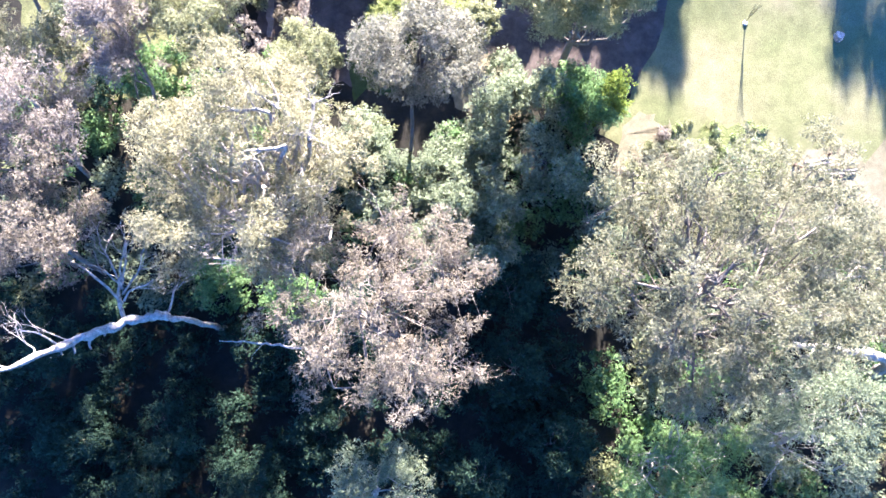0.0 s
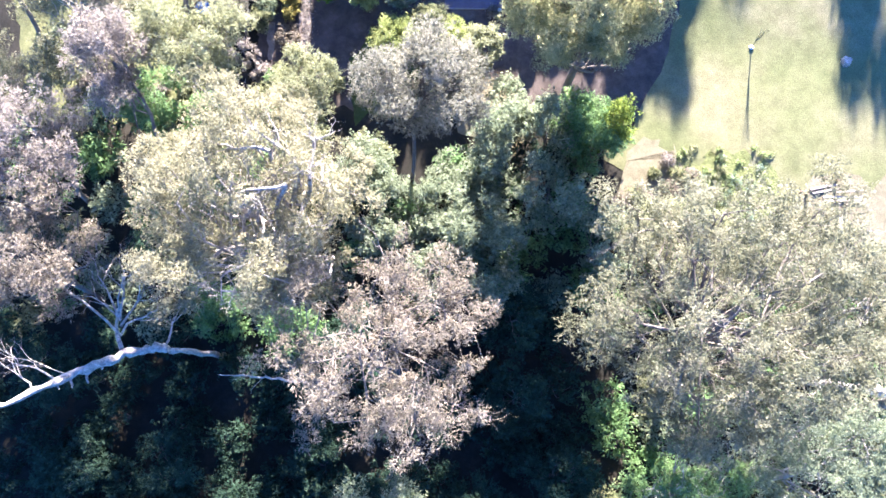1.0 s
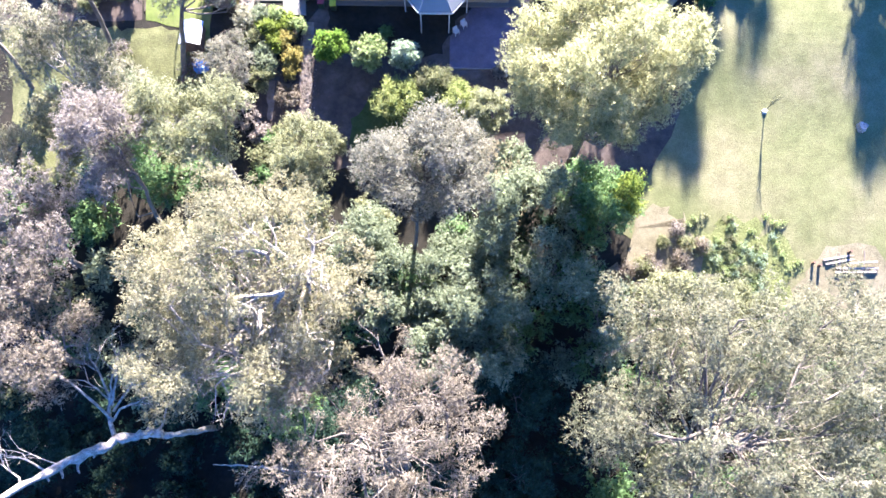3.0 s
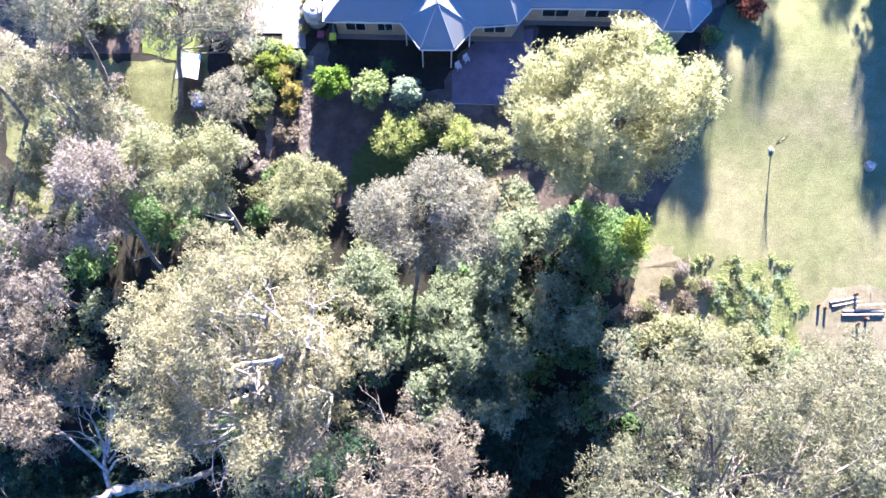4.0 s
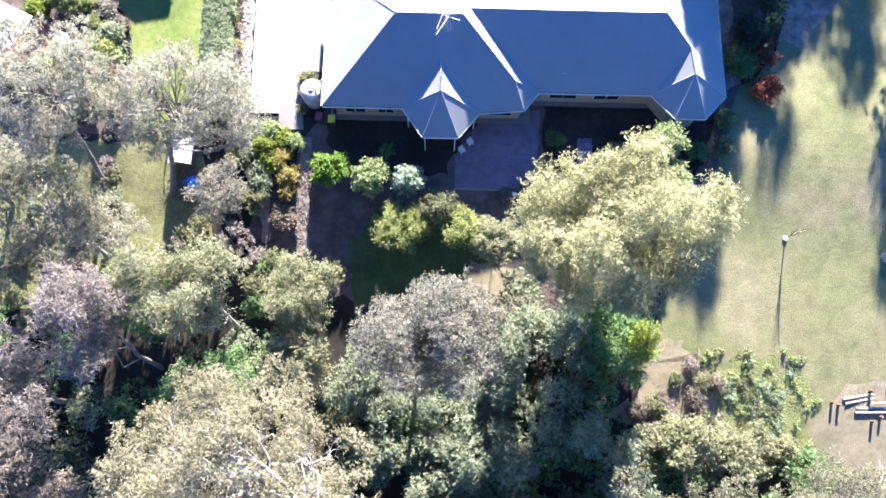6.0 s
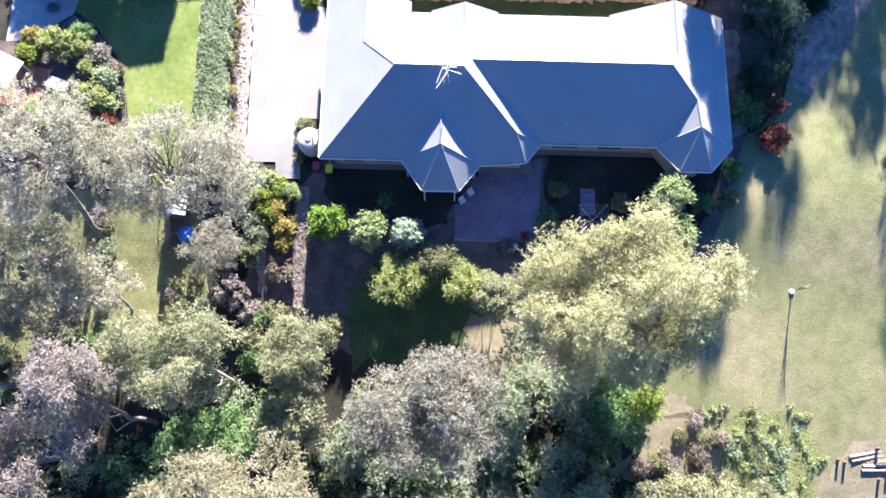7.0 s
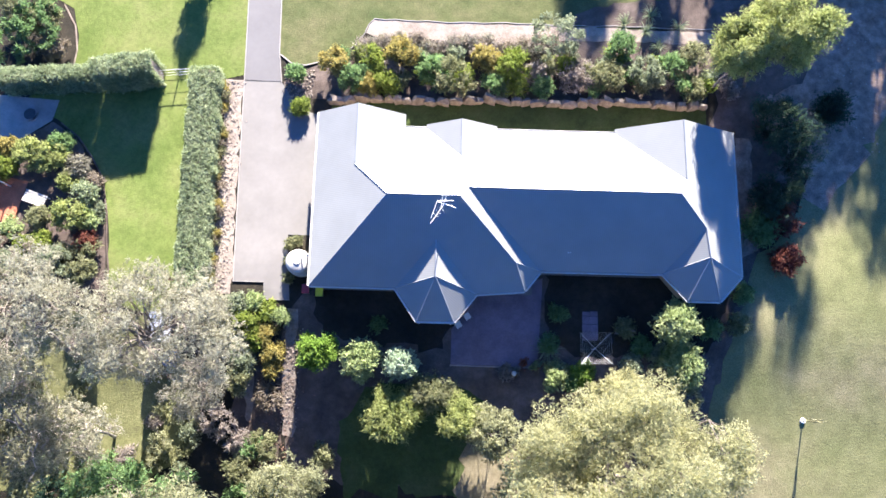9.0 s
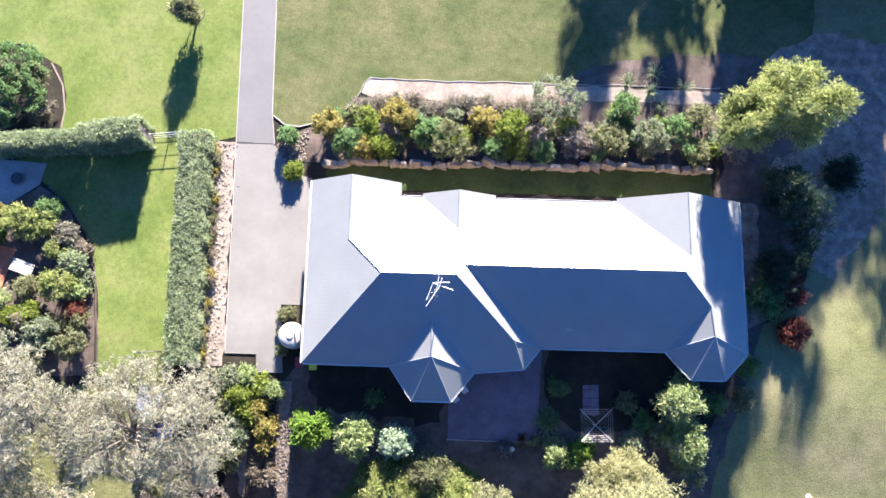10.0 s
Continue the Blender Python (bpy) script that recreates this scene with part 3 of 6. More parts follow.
def house():
    h = thing("house", (0, 0, 0), "long low brick house with pale corrugated metal hip roof", "house")
    A1, T1 = (-1.45, 49.6, EV + 1.9), (-1.5, 52.4, EV + 2.0)
    A2, T2 = (19.2, 51.7, EV + 1.7), (18.9, 53.88, EV + 1.88)
    SW, NW = (-11.2, 48.9, EV), (-11.25, 63.0, EV)
    RL, RM, RM2, RR = (-5.2, 55.4, PEAK), (0.17, 55.4, PEAK), (0.85, 56.2, RIDGE2), (16.62, 56.2, RIDGE2)
    NWr, NWg = (-7.85, 58.05, EV + SL * 3.85), (-7.85, 63.0, EV + SL * 3.85)
    NWi, NWo = (-4.25, 61.9, EV), (-4.25, 63.0, EV)
    NBt, NBg, NBw, NBe = (0.25, 59.15, EV + SL * 2.75), (0.25, 62.2, EV + SL * 2.75), (-2.55, 61.9, EV), (3.1, 61.9, EV)
    NEr, NEg = (17.35, 57.4, EV + SL * 4.5), (17.25, 62.25, EV + SL * 4.5)
    NEi, NEo, NE = (12.5, 61.9, EV), (12.5, 62.25, EV), (21.9, 62.25, EV)
    J0, J1, K = (5.42, 48.95, EV), (6.65, 50.55, EV), (4.6, 50.95, EV + 1.16)
    SE, E1, E2, E3 = (16.05, 50.6, EV), (17.93, 48.58, EV), (20.4, 48.6, EV), (22.12, 50.55, EV)
    O0, O1, O2, O3 = (-4.58, 48.9, EV), (-2.82, 46.4, EV), (0.02, 46.42, EV), (1.72, 48.6, EV)
    X, Y, D = (1, 0, 0), (0, 1, 0), (1, -1, 0)
    for pts, e in (
        ([SW, RL, NWr, NWg, NW], Y), ([NWr, NWi, NWo, NWg], Y),
        ([NWr, RL, RM, RM2, RR, NEr, NEi, NBe, NBt, NBw, NWi], X),
        ([NBt, NBw, (-2.55, 62.2, EV), NBg], Y), ([NBt, NBe, (3.1, 62.2, EV), NBg], Y),
        ([NEr, NEi, NEo, NEg], Y),
        ([SW, RL, RM, K, J0, O3, T1, O0], X), ([RM, RM2, J1, K], Y), ([J0, J1, K], (1, 1.3, 0)),
        ([RM2, RR, T2, SE, J1], X), ([RR, NEr, NEg, NE, E3, A2, T2], Y),
        ([A2, SE, T2], Y), ([A2, SE, E1], D), ([A2, E1, E2], X), ([A2, E2, E3], (1, 1, 0)),
        ([A1, O0, T1], Y), ([A1, O3, T1], Y), ([A1, O0, O1], (1, -1.4, 0)), ([A1, O1, O2], X), ([A1, O2, O3], (1, 1.4, 0)),
    ):
        roof_sheet(h, pts, e)
    for a, b in ((SW, RL), (RL, RM), (RL, NWr), (NWr, NWg), (RM2, RR), (RM, K), (K, J0), (K, J1), (RR, T2), (RR, NEr), (NEr, NEg), (NBt, NBg), (T2, A2), (T1, A1),
                 (A1, O0), (A1, O1), (A1, O2), (A1, O3), (A2, SE), (A2, E1), (A2, E2), (A2, E3)):
        cap(h, a, b)
    for a, b in ((NW, SW), (SW, O0), (O0, O1), (O1, O2), (O2, O3), (O3, J0), (J0, J1), (J1, SE), (SE, E1), (E1, E2), (E2, E3), (E3, NE), (NEi, NBe), (NBw, NWi)):
        gutter(h, a, b)
    # walls under the eaves, 0.22 m thick, in straight runs
    ins = 0.6
    run = [(-11.2 + ins, 48.9 + ins), (5.2, 48.9 + ins), (6.2, 50.6 + ins), (16.4, 50.6 + ins), (18.1, 49.2), (20.1, 49.2), (22 - ins, 50.9), (22 - ins, 61.7), (13.1, 61.7), (13.1, 61.2),
           (2.5, 61.2), (2.5, 61.5), (-1.9, 61.5), (-1.9, 61.2), (-4.8, 61.2), (-4.8, 62.5), (-11.2 + ins, 62.5)]
    n = len(run)
    for i in range(n):
        a, b = Vector((*run[i], 0)), Vector((*run[(i + 1) % n], 0))
        d = (b - a).normalized()
        s = Vector((-d.y, d.x, 0)) * 0.22
        bm = prism(bmesh.new(), [tuple(p.xy) for p in (a, b, b + s, a + s)], PAD - 0.6, EV - 0.03)
        bmesh.ops.recalc_face_normals(bm, faces=bm.faces[:])
        part("wall", bm, M_WALL, h)
    for x0, x1, xm, y, z in ((-10.6, -4.8, -7.85, 62.5, EV + SL * 3.6), (13.1, 21.3, 17.25, 61.7, EV + SL * 4.3), (-1.9, 2.5, 0.25, 61.5, EV + SL * 2.6)):
        bm = bmesh.new()
        pr = [(x0, EV), (x1, EV), (xm, z - 0.12)]
        f0, f1 = [bm.verts.new((px, y, pz)) for px, pz in pr], [bm.verts.new((px, y - 0.2, pz)) for px, pz in pr]
        bm.faces.new(f0)
        bm.faces.new(f1[::-1])
        for i in range(3):
            bm.faces.new((f0[i], f0[(i + 1) % 3], f1[(i + 1) % 3], f1[i]))
        bmesh.ops.recalc_face_normals(bm, faces=bm.faces[:])
        part("gable_panel", bm, M_WALL, h)
    # eaves lining
    part("soffit", prism(bmesh.new(), [(-11.15, 48.95), (5.3, 48.95), (6.6, 50.65), (16, 50.65), (18, 48.7), (20.2, 48.7), (21.95, 50.65), (21.95, 62.2), (12.6, 62.2), (12.6, 61.75), (-4.3, 61.75), (-4.3, 63), (-11.15, 63)], EV - 0.06, EV - 0.035), M_WHITE, h)
    part("verandah_soffit", prism(bmesh.new(), [(-4.5, 48.9), (-2.78, 46.4), (-0.12, 46.4), (1.65, 48.9)], EV - 0.06, EV - 0.035), M_WHITE, h)
    part("slab", prism(bmesh.new(), [(-11, 49.1), (6.3, 49.1), (6.3, 50.8), (21.8, 50.8), (21.8, 62), (-11, 62.8)], PAD - 0.3, PAD + 0.12), M_CONCRETE, h)
    for x, y in ((-2.7, 46.6), (-0.2, 46.6), (-4.2, 48.6), (1.4, 48.6)):
        part("verandah_post", boxed(x - 0.05, x + 0.05, y - 0.05, y + 0.05, ground_z(y) - 0.2, EV - 0.06), M_WHITE, h)
    for x0, x1, y in ((-9.6, -7.8, 49.5), (-6.8, -5.4, 49.5), (2.6, 4.6, 49.5), (7.8, 10.2, 51.2), (11.6, 13.8, 51.2)):
        w = part("window", boxed(x0, x1, y - 0.06, y - 0.012, PAD + 0.9, PAD + 2.3), M_WHITE, h)
        part("pane", boxed(x0 + 0.06, (x0 + x1) / 2 - 0.03, y - 0.075, y - 0.066, PAD + 0.96, PAD + 2.24), M_GLASSDARK, w)
        part("pane", boxed((x0 + x1) / 2 + 0.03, x1 - 0.06, y - 0.075, y - 0.066, PAD + 0.96, PAD + 2.24), M_GLASSDARK, w)
    for x, y in ((8.6, 51.9), (8.75, 51.9)):
        part("vent_pipe", bar(bmesh.new(), (x, y, EV + 0.5), (x, y, EV + 0.95), 0.028), M_WHITE, h, "white vent pipe")
    return h


house()


# ---- driveway ----
def driveway():
    d = drape("driveway", [(-17.96, 49.6), (-15.5, 49.6), (-15.4, 48.2), (-13.3, 48.2), (-13.75, 53.5), (-11.6, 53.5), (-11.9, 64), (-13.6, 64.4), (-15.2, 66.8), (-18.4, 66.9)], 0.05, M_CONCRETE, "pale grey concrete driveway widening beside the house", "driveway")
    drape("driveway_lane", [(-18.4, 66.94), (-15.22, 66.84), (-15.55, 69.4), (-15.9, 82), (-16.5, 400), (-20, 400), (-18.75, 82)], 0.05, M_LANE, "grey concrete lane leading to the house", "driveway")
    for a, b in (((-17.96, 49.5), (-18.4, 66.9)), ((-18.4, 66.9), (-18.75, 82)), ((-18.75, 82), (-19.4, 220)), ((-15.2, 66.8), (-15.55, 69.4)), ((-15.55, 69.4), (-15.9, 82)), ((-15.9, 82), (-16.3, 220)), ((-18.0, 49.55), (-15.5, 49.55)), ((-15.4, 48.15), (-13.3, 48.15))):
        av, bv = Vector((*a, 0)), Vector((*b, 0))
        n = Vector((-(bv - av).normalized().y, (bv - av).normalized().x, 0)) * 0.035
        bm = bmesh.new()
        q = [av - n, bv - n, bv + n, av + n]
        lo, hi = [bm.verts.new((p.x, p.y, ground_z(p.y) - 0.1)) for p in q], [bm.verts.new((p.x, p.y, ground_z(p.y) + 0.1)) for p in q]
        bm.faces.new(hi)
        for i in range(4):
            j = (i + 1) % 4
            bm.faces.new((lo[i], lo[j], hi[j], hi[i]))
        bmesh.ops.recalc_face_normals(bm, faces=bm.faces[:])
        part("kerb", bm, M_KERB, d)
    part("joint", boxed(-18.38, -15.3, 66.82, 66.88, ground_z(66.8) + 0.02, ground_z(66.8) + 0.062), M_DARKMETAL, d)


driveway()
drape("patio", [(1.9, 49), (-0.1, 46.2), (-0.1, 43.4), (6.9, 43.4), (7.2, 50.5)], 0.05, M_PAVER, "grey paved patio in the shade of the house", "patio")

# ---- trees ----
G = "gum trees of the creek bank"
tree("gum_tree", "large spreading gum tree with yellow-green crown beside the house", (10.8, 35.0), (11.2, 36.2, 12.8), (6.9, 6.3, 6.2), L_YEL, M_BARK_GREY, 30, 420, 350, 1.0, (0.17, 0.03), seed=41, trunk_r=0.4, bare=4, fill=0.55, apart=1.0, group=G)
tree("gum_tree", "tall grey-leaved gum tree with slim dark trunk", (-3.9, 25.1), (-1.5, 29.2, 12.0), (5.4, 4.8, 4.4), L_GREY, M_TRUNK, 24, 180, 290, 0.85, (0.18, 0.032), seed=12, trunk_r=0.22, low=6, group=G)
cream_gum = tree("gum_tree", "broad cream-leaved gum tree with bare white upper limbs", (-12.5, 15.0), (-13.2, 18.6, 14.0), (8.9, 8.3, 8.2), L_CREAM, M_BARK_WHITE, 38, 280, 320, 0.95, (0.18, 0.034), seed=13, trunk_r=0.42, bare=16, group=G)
tree("gum_tree", "huge pale-leaved gum tree over the creek", (18.6, 8.0), (18.2, 12.2, 13.5), (10.2, 10.2, 9.2), L_GUM, M_BARK_GREY, 34, 350, 320, 0.95, (0.18, 0.034), seed=14, trunk_r=0.45, bare=4, fill=0.7, group=G)
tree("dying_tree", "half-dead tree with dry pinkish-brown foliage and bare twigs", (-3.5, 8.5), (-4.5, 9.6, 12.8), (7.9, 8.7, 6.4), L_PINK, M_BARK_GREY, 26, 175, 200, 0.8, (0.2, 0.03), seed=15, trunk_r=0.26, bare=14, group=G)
tree("gum_tree", "mauve-grey gum tree with sparse crown", (-24.4, 27.6), (-23.7, 29.4, 14.4), (2.9, 3.0, 4.0), L_PURP, M_BARK_GREY, 9, 64, 200, 0.85, seed=16, trunk_r=0.22, bare=2, group=G)
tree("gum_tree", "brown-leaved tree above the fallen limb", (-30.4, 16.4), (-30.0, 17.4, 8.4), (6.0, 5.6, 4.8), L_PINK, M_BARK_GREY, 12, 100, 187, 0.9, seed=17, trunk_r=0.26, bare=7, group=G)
tree("gum_tree", "mixed olive and brown tree on the bank", (-31.5, 24.5), (-30.5, 25.0, 9.5), (5.2, 5.2, 5.0), L_PURP, M_BARK_GREY, 11, 93, 187, 0.9, seed=18, trunk_r=0.26, bare=5, group=G)
tree("gum_tree", "olive-green tree with rounded crown", (-18.0, 31.0), (-18.3, 32.1, 12.4), (4.2, 3.5, 3.5), L_SAGE, M_BARK_WHITE, 16, 110, 200, 0.85, seed=19, trunk_r=0.22, bare=3, group=G)
tree("gum_tree", "small dense olive tree", (-11.9, 32.9), (-12.1, 33.0, 3.7), (3.0, 3.4, 4.0), L_SAGE, M_BARK_GREY, 11, 110, 187, 0.8, seed=20, trunk_r=0.16, group=G)
tree("gum_tree", "open-crowned gum tree with thin grey-beige foliage", (-24.3, 42.6), (-19.0, 44.6, 13.8), (6.4, 4.6, 4.8), L_SILVER, M_BARK_GREY, 30, 330, 92, 0.55, (0.16, 0.03), seed=21, trunk_r=0.24, fill=0.1, bare=8, low=5, group=G)
tree("gum_tree", "open-crowned gum tree with pale sparse leaves", (-30.0, 43.0), (-28.4, 45.2, 14.5), (6.0, 5.0, 5.0), L_SILVER, M_BARK_GREY, 30, 330, 92, 0.55, (0.16, 0.03), seed=22, trunk_r=0.24, fill=0.1, bare=6, low=5, group=G)
tree("gum_tree", "thin twiggy gum tree beside the shed", (-18.4, 40.4), (-18.5, 40.8, 5.2), (2.4, 2.6, 2.8), L_GREY, M_BARK_GREY, 14, 120, 60, 0.5, (0.16, 0.03), 0.14, seed=31, fill=0.1, bare=8, group=G)
tree("gum_tree", "thin pale gum tree below the shed", (-27.0, 36.8), (-26.6, 37.6, 6.4), (3.2, 3.0, 3.2), L_SILVER, M_BARK_WHITE, 14, 130, 60, 0.5, (0.16, 0.03), 0.14, seed=32, fill=0.1, bare=10, group=G)
tree("gum_tree", "thin grey gum tree on the sunlit bank", (-33.6, 41.4), (-33.2, 41.8, 7.6), (3.2, 3.0, 3.4), L_SILVER, M_BARK_WHITE, 14, 120, 60, 0.5, (0.16, 0.03), 0.14, seed=33, fill=0.1, bare=10, group=G)
tree("gum_tree", "thin leaning gum tree with bare limbs", (-29.5, 36.5), (-29.5, 38.0, 9.0), (5.2, 4.6, 4.4), L_GUM, M_BARK_WHITE, 11, 79, 112, 0.85, seed=23, trunk_r=0.2, bare=9, group=G)
tree("gum_tree", "slender gum tree of the lower bank", (-36.0, 30.0), (-36.0, 31.0, 10.0), (5.2, 5.4, 5.0), L_GUM, M_BARK_WHITE, 10, 86, 150, 0.9, seed=24, trunk_r=0.22, bare=4, group=G)
tree("gum_tree", "slender grey gum tree of the lower bank", (-38.0, 41.0), (-37.5, 41.5, 12.0), (5.2, 5.2, 5.0), L_GREY, M_BARK_GREY, 10, 86, 150, 0.9, seed=25, trunk_r=0.22, bare=4, group=G)
tree("gum_tree", "dusty green tree on the field's edge", (28.0, 17.5), (27.6, 18.4, 5.0), (6.0, 5.0, 5.8), L_GUM, M_BARK_WHITE, 13, 115, 187, 0.95, seed=26, trunk_r=0.26, bare=4, group=G)
tree("gum_tree", "dusty green tree on the creek bank", (27.0, 1.5), (27.0, 2.4, 4.0), (6.6, 6.0, 5.6), L_PALE, M_BARK_WHITE, 13, 122, 187, 0.95, seed=27, trunk_r=0.26, bare=3, group=G)
tree("gum_tree", "grey-green tree low on the creek bank", (17.0, -1.0), (16.8, 0.2, 2.6), (5.6, 5.0, 4.6), L_GREEN, M_BARK_WHITE, 12, 108, 175, 0.9, seed=28, trunk_r=0.22, bare=3, group=G)
tree("gum_tree", "pale green tree low by the creek", (-5.5, -2.0), (-5.0, -1.6, 2.6), (4.2, 3.8, 4.4), L_PALE, M_BARK_WHITE, 9, 64, 175, 0.8, seed=29, trunk_r=0.2, group=G)
tree("gum_tree", "pale gum tree on the paddock's lower edge", (34.0, 15.0), (34.0, 15.5, 3.0), (4.6, 4.4, 4.6), L_GUM, M_BARK_WHITE, 10, 79, 175, 0.9, seed=30, trunk_r=0.22, bare=2, group=G)
# trees beyond the field and the lawns, which throw long shadows
for i, (x, y, h, r) in enumerate(((41.0, 66.0, 13.5, 1.4), (43.4, 67.5, 15.0, 1.7), (47.5, 64.0, 16.0, 2.4), (14.4, 101.0, 15.0, 2.2), (20.4, 99.0, 14.0, 2.6), (27.0, 98.0, 15.0, 2.8), (32.0, 96.0, 15.0, 3.6), (36.0, 94.0, 16.0, 4.2), (27.8, 88.0, 17.0, 3.4), (32.3, 88.0, 19.6, 2.3), (26.2, 86.0, 13.0, 2.4), (34.4, 88.5, 15.6, 1.9), (36.4, 88.0, 15.9, 1.4), (39.8, 88.0, 16.6, 1.8))):
    tree("windbreak_tree", "tall green windbreak tree beyond the field", (x, y), (x, y, h * 0.55), (r, r, h * 0.45), L_OLIVE, M_BARK_GREY, 12, int(40 + 34 * (r - 1.4)), 52, 1.25, (0.55, 0.15), 0.25, seed=240 + i, group="windbreak trees")
tree("conifer", "narrow upright conifer on the lawn", (-22.6, 77.2), (-22.6, 77.2, 3.7), (1.0, 1.0, 2.3), L_OLIVE, M_BARK_GREY, 10, 90, 60, 0.45, (0.18, 0.04), 0.12, seed=250, apart=0.6)
# green growth between the tall trees
U = "understorey trees"
for i, (x, y, z, r, mat, lab) in enumerate((
    (4.0, 29.4, 4.6, 1.8, L_PALE, "pale green bushy tree"), (2.2, 22.5, 1.0, 3.4, L_PALE, "pale green bushy tree"), (8.5, 24.0, 2.5, 3.6, L_PALE, "pale green bushy tree"),
    (12.0, 28.2, 4.6, 2.5, L_GREEN, "green bushy tree"), (-5.2, 24.2, -0.4, 2.6, L_PALE, "pale green bushy tree"), (-1.0, 24.2, -0.4, 2.8, L_PALE, "pale green bushy tree"),
    (-8.0, 27.0, 2.0, 2.6, L_PALE, "dark green bushy tree"), (-8.5, 12.0, 0.0, 3.0, L_DARK_SHADE, "deep green shaded tree"), (5.5, 14.0, -1.0, 3.2, L_DARK_SHADE, "deep green shaded tree"),
    (6.0, 7.5, -2.0, 3.2, L_DARK_SHADE, "deep green shaded tree"), (9.0, 1.5, -2.5, 3.2, L_DARK_SHADE, "deep green shaded tree"), (2.5, -1.5, -2.5, 3.2, L_DARK_SHADE, "deep green shaded tree"),
    (-30.5, 2.0, -3.0, 3.4, L_DARK_SHADE, "deep green shaded tree"), (-22.5, 1.5, -3.5, 3.2, L_DARK_SHADE, "deep green shaded tree"), (-15.5, -2.0, -3.5, 3.2, L_DARK_SHADE, "deep green shaded tree"),
    (-10.0, 2.0, -3.5, 2.8, L_DARK_SHADE, "deep green shaded tree"), (-24.0, -4.0, -3.0, 3.4, L_DARK_SHADE, "deep green shaded tree"), (-34.0, 9.0, -2.0, 3.4, L_DARK_SHADE, "deep green shaded tree"),
    (13.9, 29.6, 5.6, 1.4, L_LIME, "light green young tree"), (-19.0, 15.0, -1.5, 2.8, L_GREEN, "dark green bushy tree"), (-21.5, 24.0, 3.0, 3.2, L_GREEN, "dark green bushy tree"),
    (12.5, 19.5, 2.5, 3.4, L_PALE, "pale green bushy tree"), (-26.0, 33.0, 2.0, 3.0, L_GREEN, "dark green bushy tree"), (8.8, 30.0, 4.2, 2.3, L_PALE, "pale green bushy tree"), (14.2, 30.2, 2.0, 2.0, L_GREEN, "dark green bushy tree"), (-6.5, 27.2, -1.2, 2.2, L_PALE, "pale green bushy tree"), (-2.6, 21.5, -1.4, 2.2, L_PALE, "pale green bushy tree"), (0.6, 26.6, -0.8, 2.3, L_PALE, "pale green bushy tree"), (-6.0, 21.4, -1.0, 2.4, L_PALE, "pale green bushy tree"), (-34.0, 36.5, 3.0, 3.0, L_GUM, "thin pale bushy tree"), (-17.5, 26.5, 1.0, 3.0, L_GREEN, "dark green bushy tree"),
    (3.4, 26.2, 3.4, 2.2, L_PALE, "pale green bushy tree"), (4.4, 21.2, 1.8, 2.7, L_PALE, "pale green bushy tree"), (0.4, 20.0, 0.3, 2.7, L_PALE, "pale green bushy tree"), (-1.4, 17.6, 0.6, 2.5, L_PALE, "pale green bushy tree"), (3.4, 16.6, 0.7, 2.6, L_PALE, "pale green bushy tree"), (18.4, 22.6, 0.2, 2.0, L_SAGE, "pale green bushy tree"), (22.4, 21.6, -0.2, 1.9, L_SAGE, "pale green bushy tree"),
    (6.0, 31.0, 2.4, 1.6, L_PALE, "pale green bushy tree"), (11.0, 30.6, 3.6, 2.4, L_GREEN, "green bushy tree"), (-12.8, 12.6, 1.0, 2.6, L_GREEN, "dark green bushy tree"), (-11.6, 9.8, -0.5, 2.4, L_DARK_SHADE, "dark green bushy tree"), (-12.6, 28.6, 3.0, 2.7, L_SAGE, "pale green bushy tree"), (32.0, 12.0, -1.0, 3.2, L_OLIVE, "olive bushy tree"), (33.0, 3.0, -2.0, 3.4, L_OLIVE, "olive bushy tree"), (20.0, -4.0, -1.5, 3.6, L_PALE, "pale green bushy tree"))):
    top, low = z + r * 0.85, ground_z(y) + 0.4
    tree("understorey_tree", lab + " under the tall gums", (x, y), (x + 0.2, y + 0.3, (top + low) / 2), (r, r, (top - low) / 2), mat, M_BARK_GREY, 10, 58, 120, 0.85, (0.2, 0.055), 0.12, seed=60 + i, apart=0.75, fill=0.4, group=U)

# low growth over the forest floor
F = "low growth under the trees"
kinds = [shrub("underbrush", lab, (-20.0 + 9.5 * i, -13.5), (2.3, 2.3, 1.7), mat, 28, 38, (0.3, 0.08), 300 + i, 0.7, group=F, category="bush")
         for i, (mat, lab) in enumerate(((L_GREEN, "rank green bush on the forest floor"), (L_DARK_SHADE, "deep green bush darkened for the creek bank's shade"), (L_PALE, "pale green bush on the forest floor"), (L_OLIVE, "olive bush on the forest floor"), (L_DARK_SHADE, "bush darkened for the creek bank's shade")))]
rng_f = np.random.default_rng(77)
for gx in np.arange(-42, 42, 4.0):
    for gy in np.arange(-15, 34, 4.0):
        x, y = gx + rng_f.normal(0, 1.0), gy + rng_f.normal(0, 1.0)
        edge = 27.5 - max(0, x - 18) * 0.35
        if (x > 12 and y > edge - 1) or (x > 15 and y > 20.5) or (-19 < x < 4.5 and y > 31) or (x < -19 and y > 33):
            continue
        # Towards the creek only the kinds with shade in their leaf colour.
        k = kinds[int(rng_f.choice(5, p=[0.0, 0.5, 0.0, 0.0, 0.5]))] if y < 14 and x < 13 else kinds[int(rng_f.choice(5, p=[0.4, 0.1, 0.25, 0.2, 0.05]))]
        copy_thing(k, pose(x, y, ground_z(y) - 0.15 + rng_f.uniform(-0.3, 0.5), rng_f.normal(0, 8), rng_f.normal(0, 8), rng_f.uniform(0, 360)))

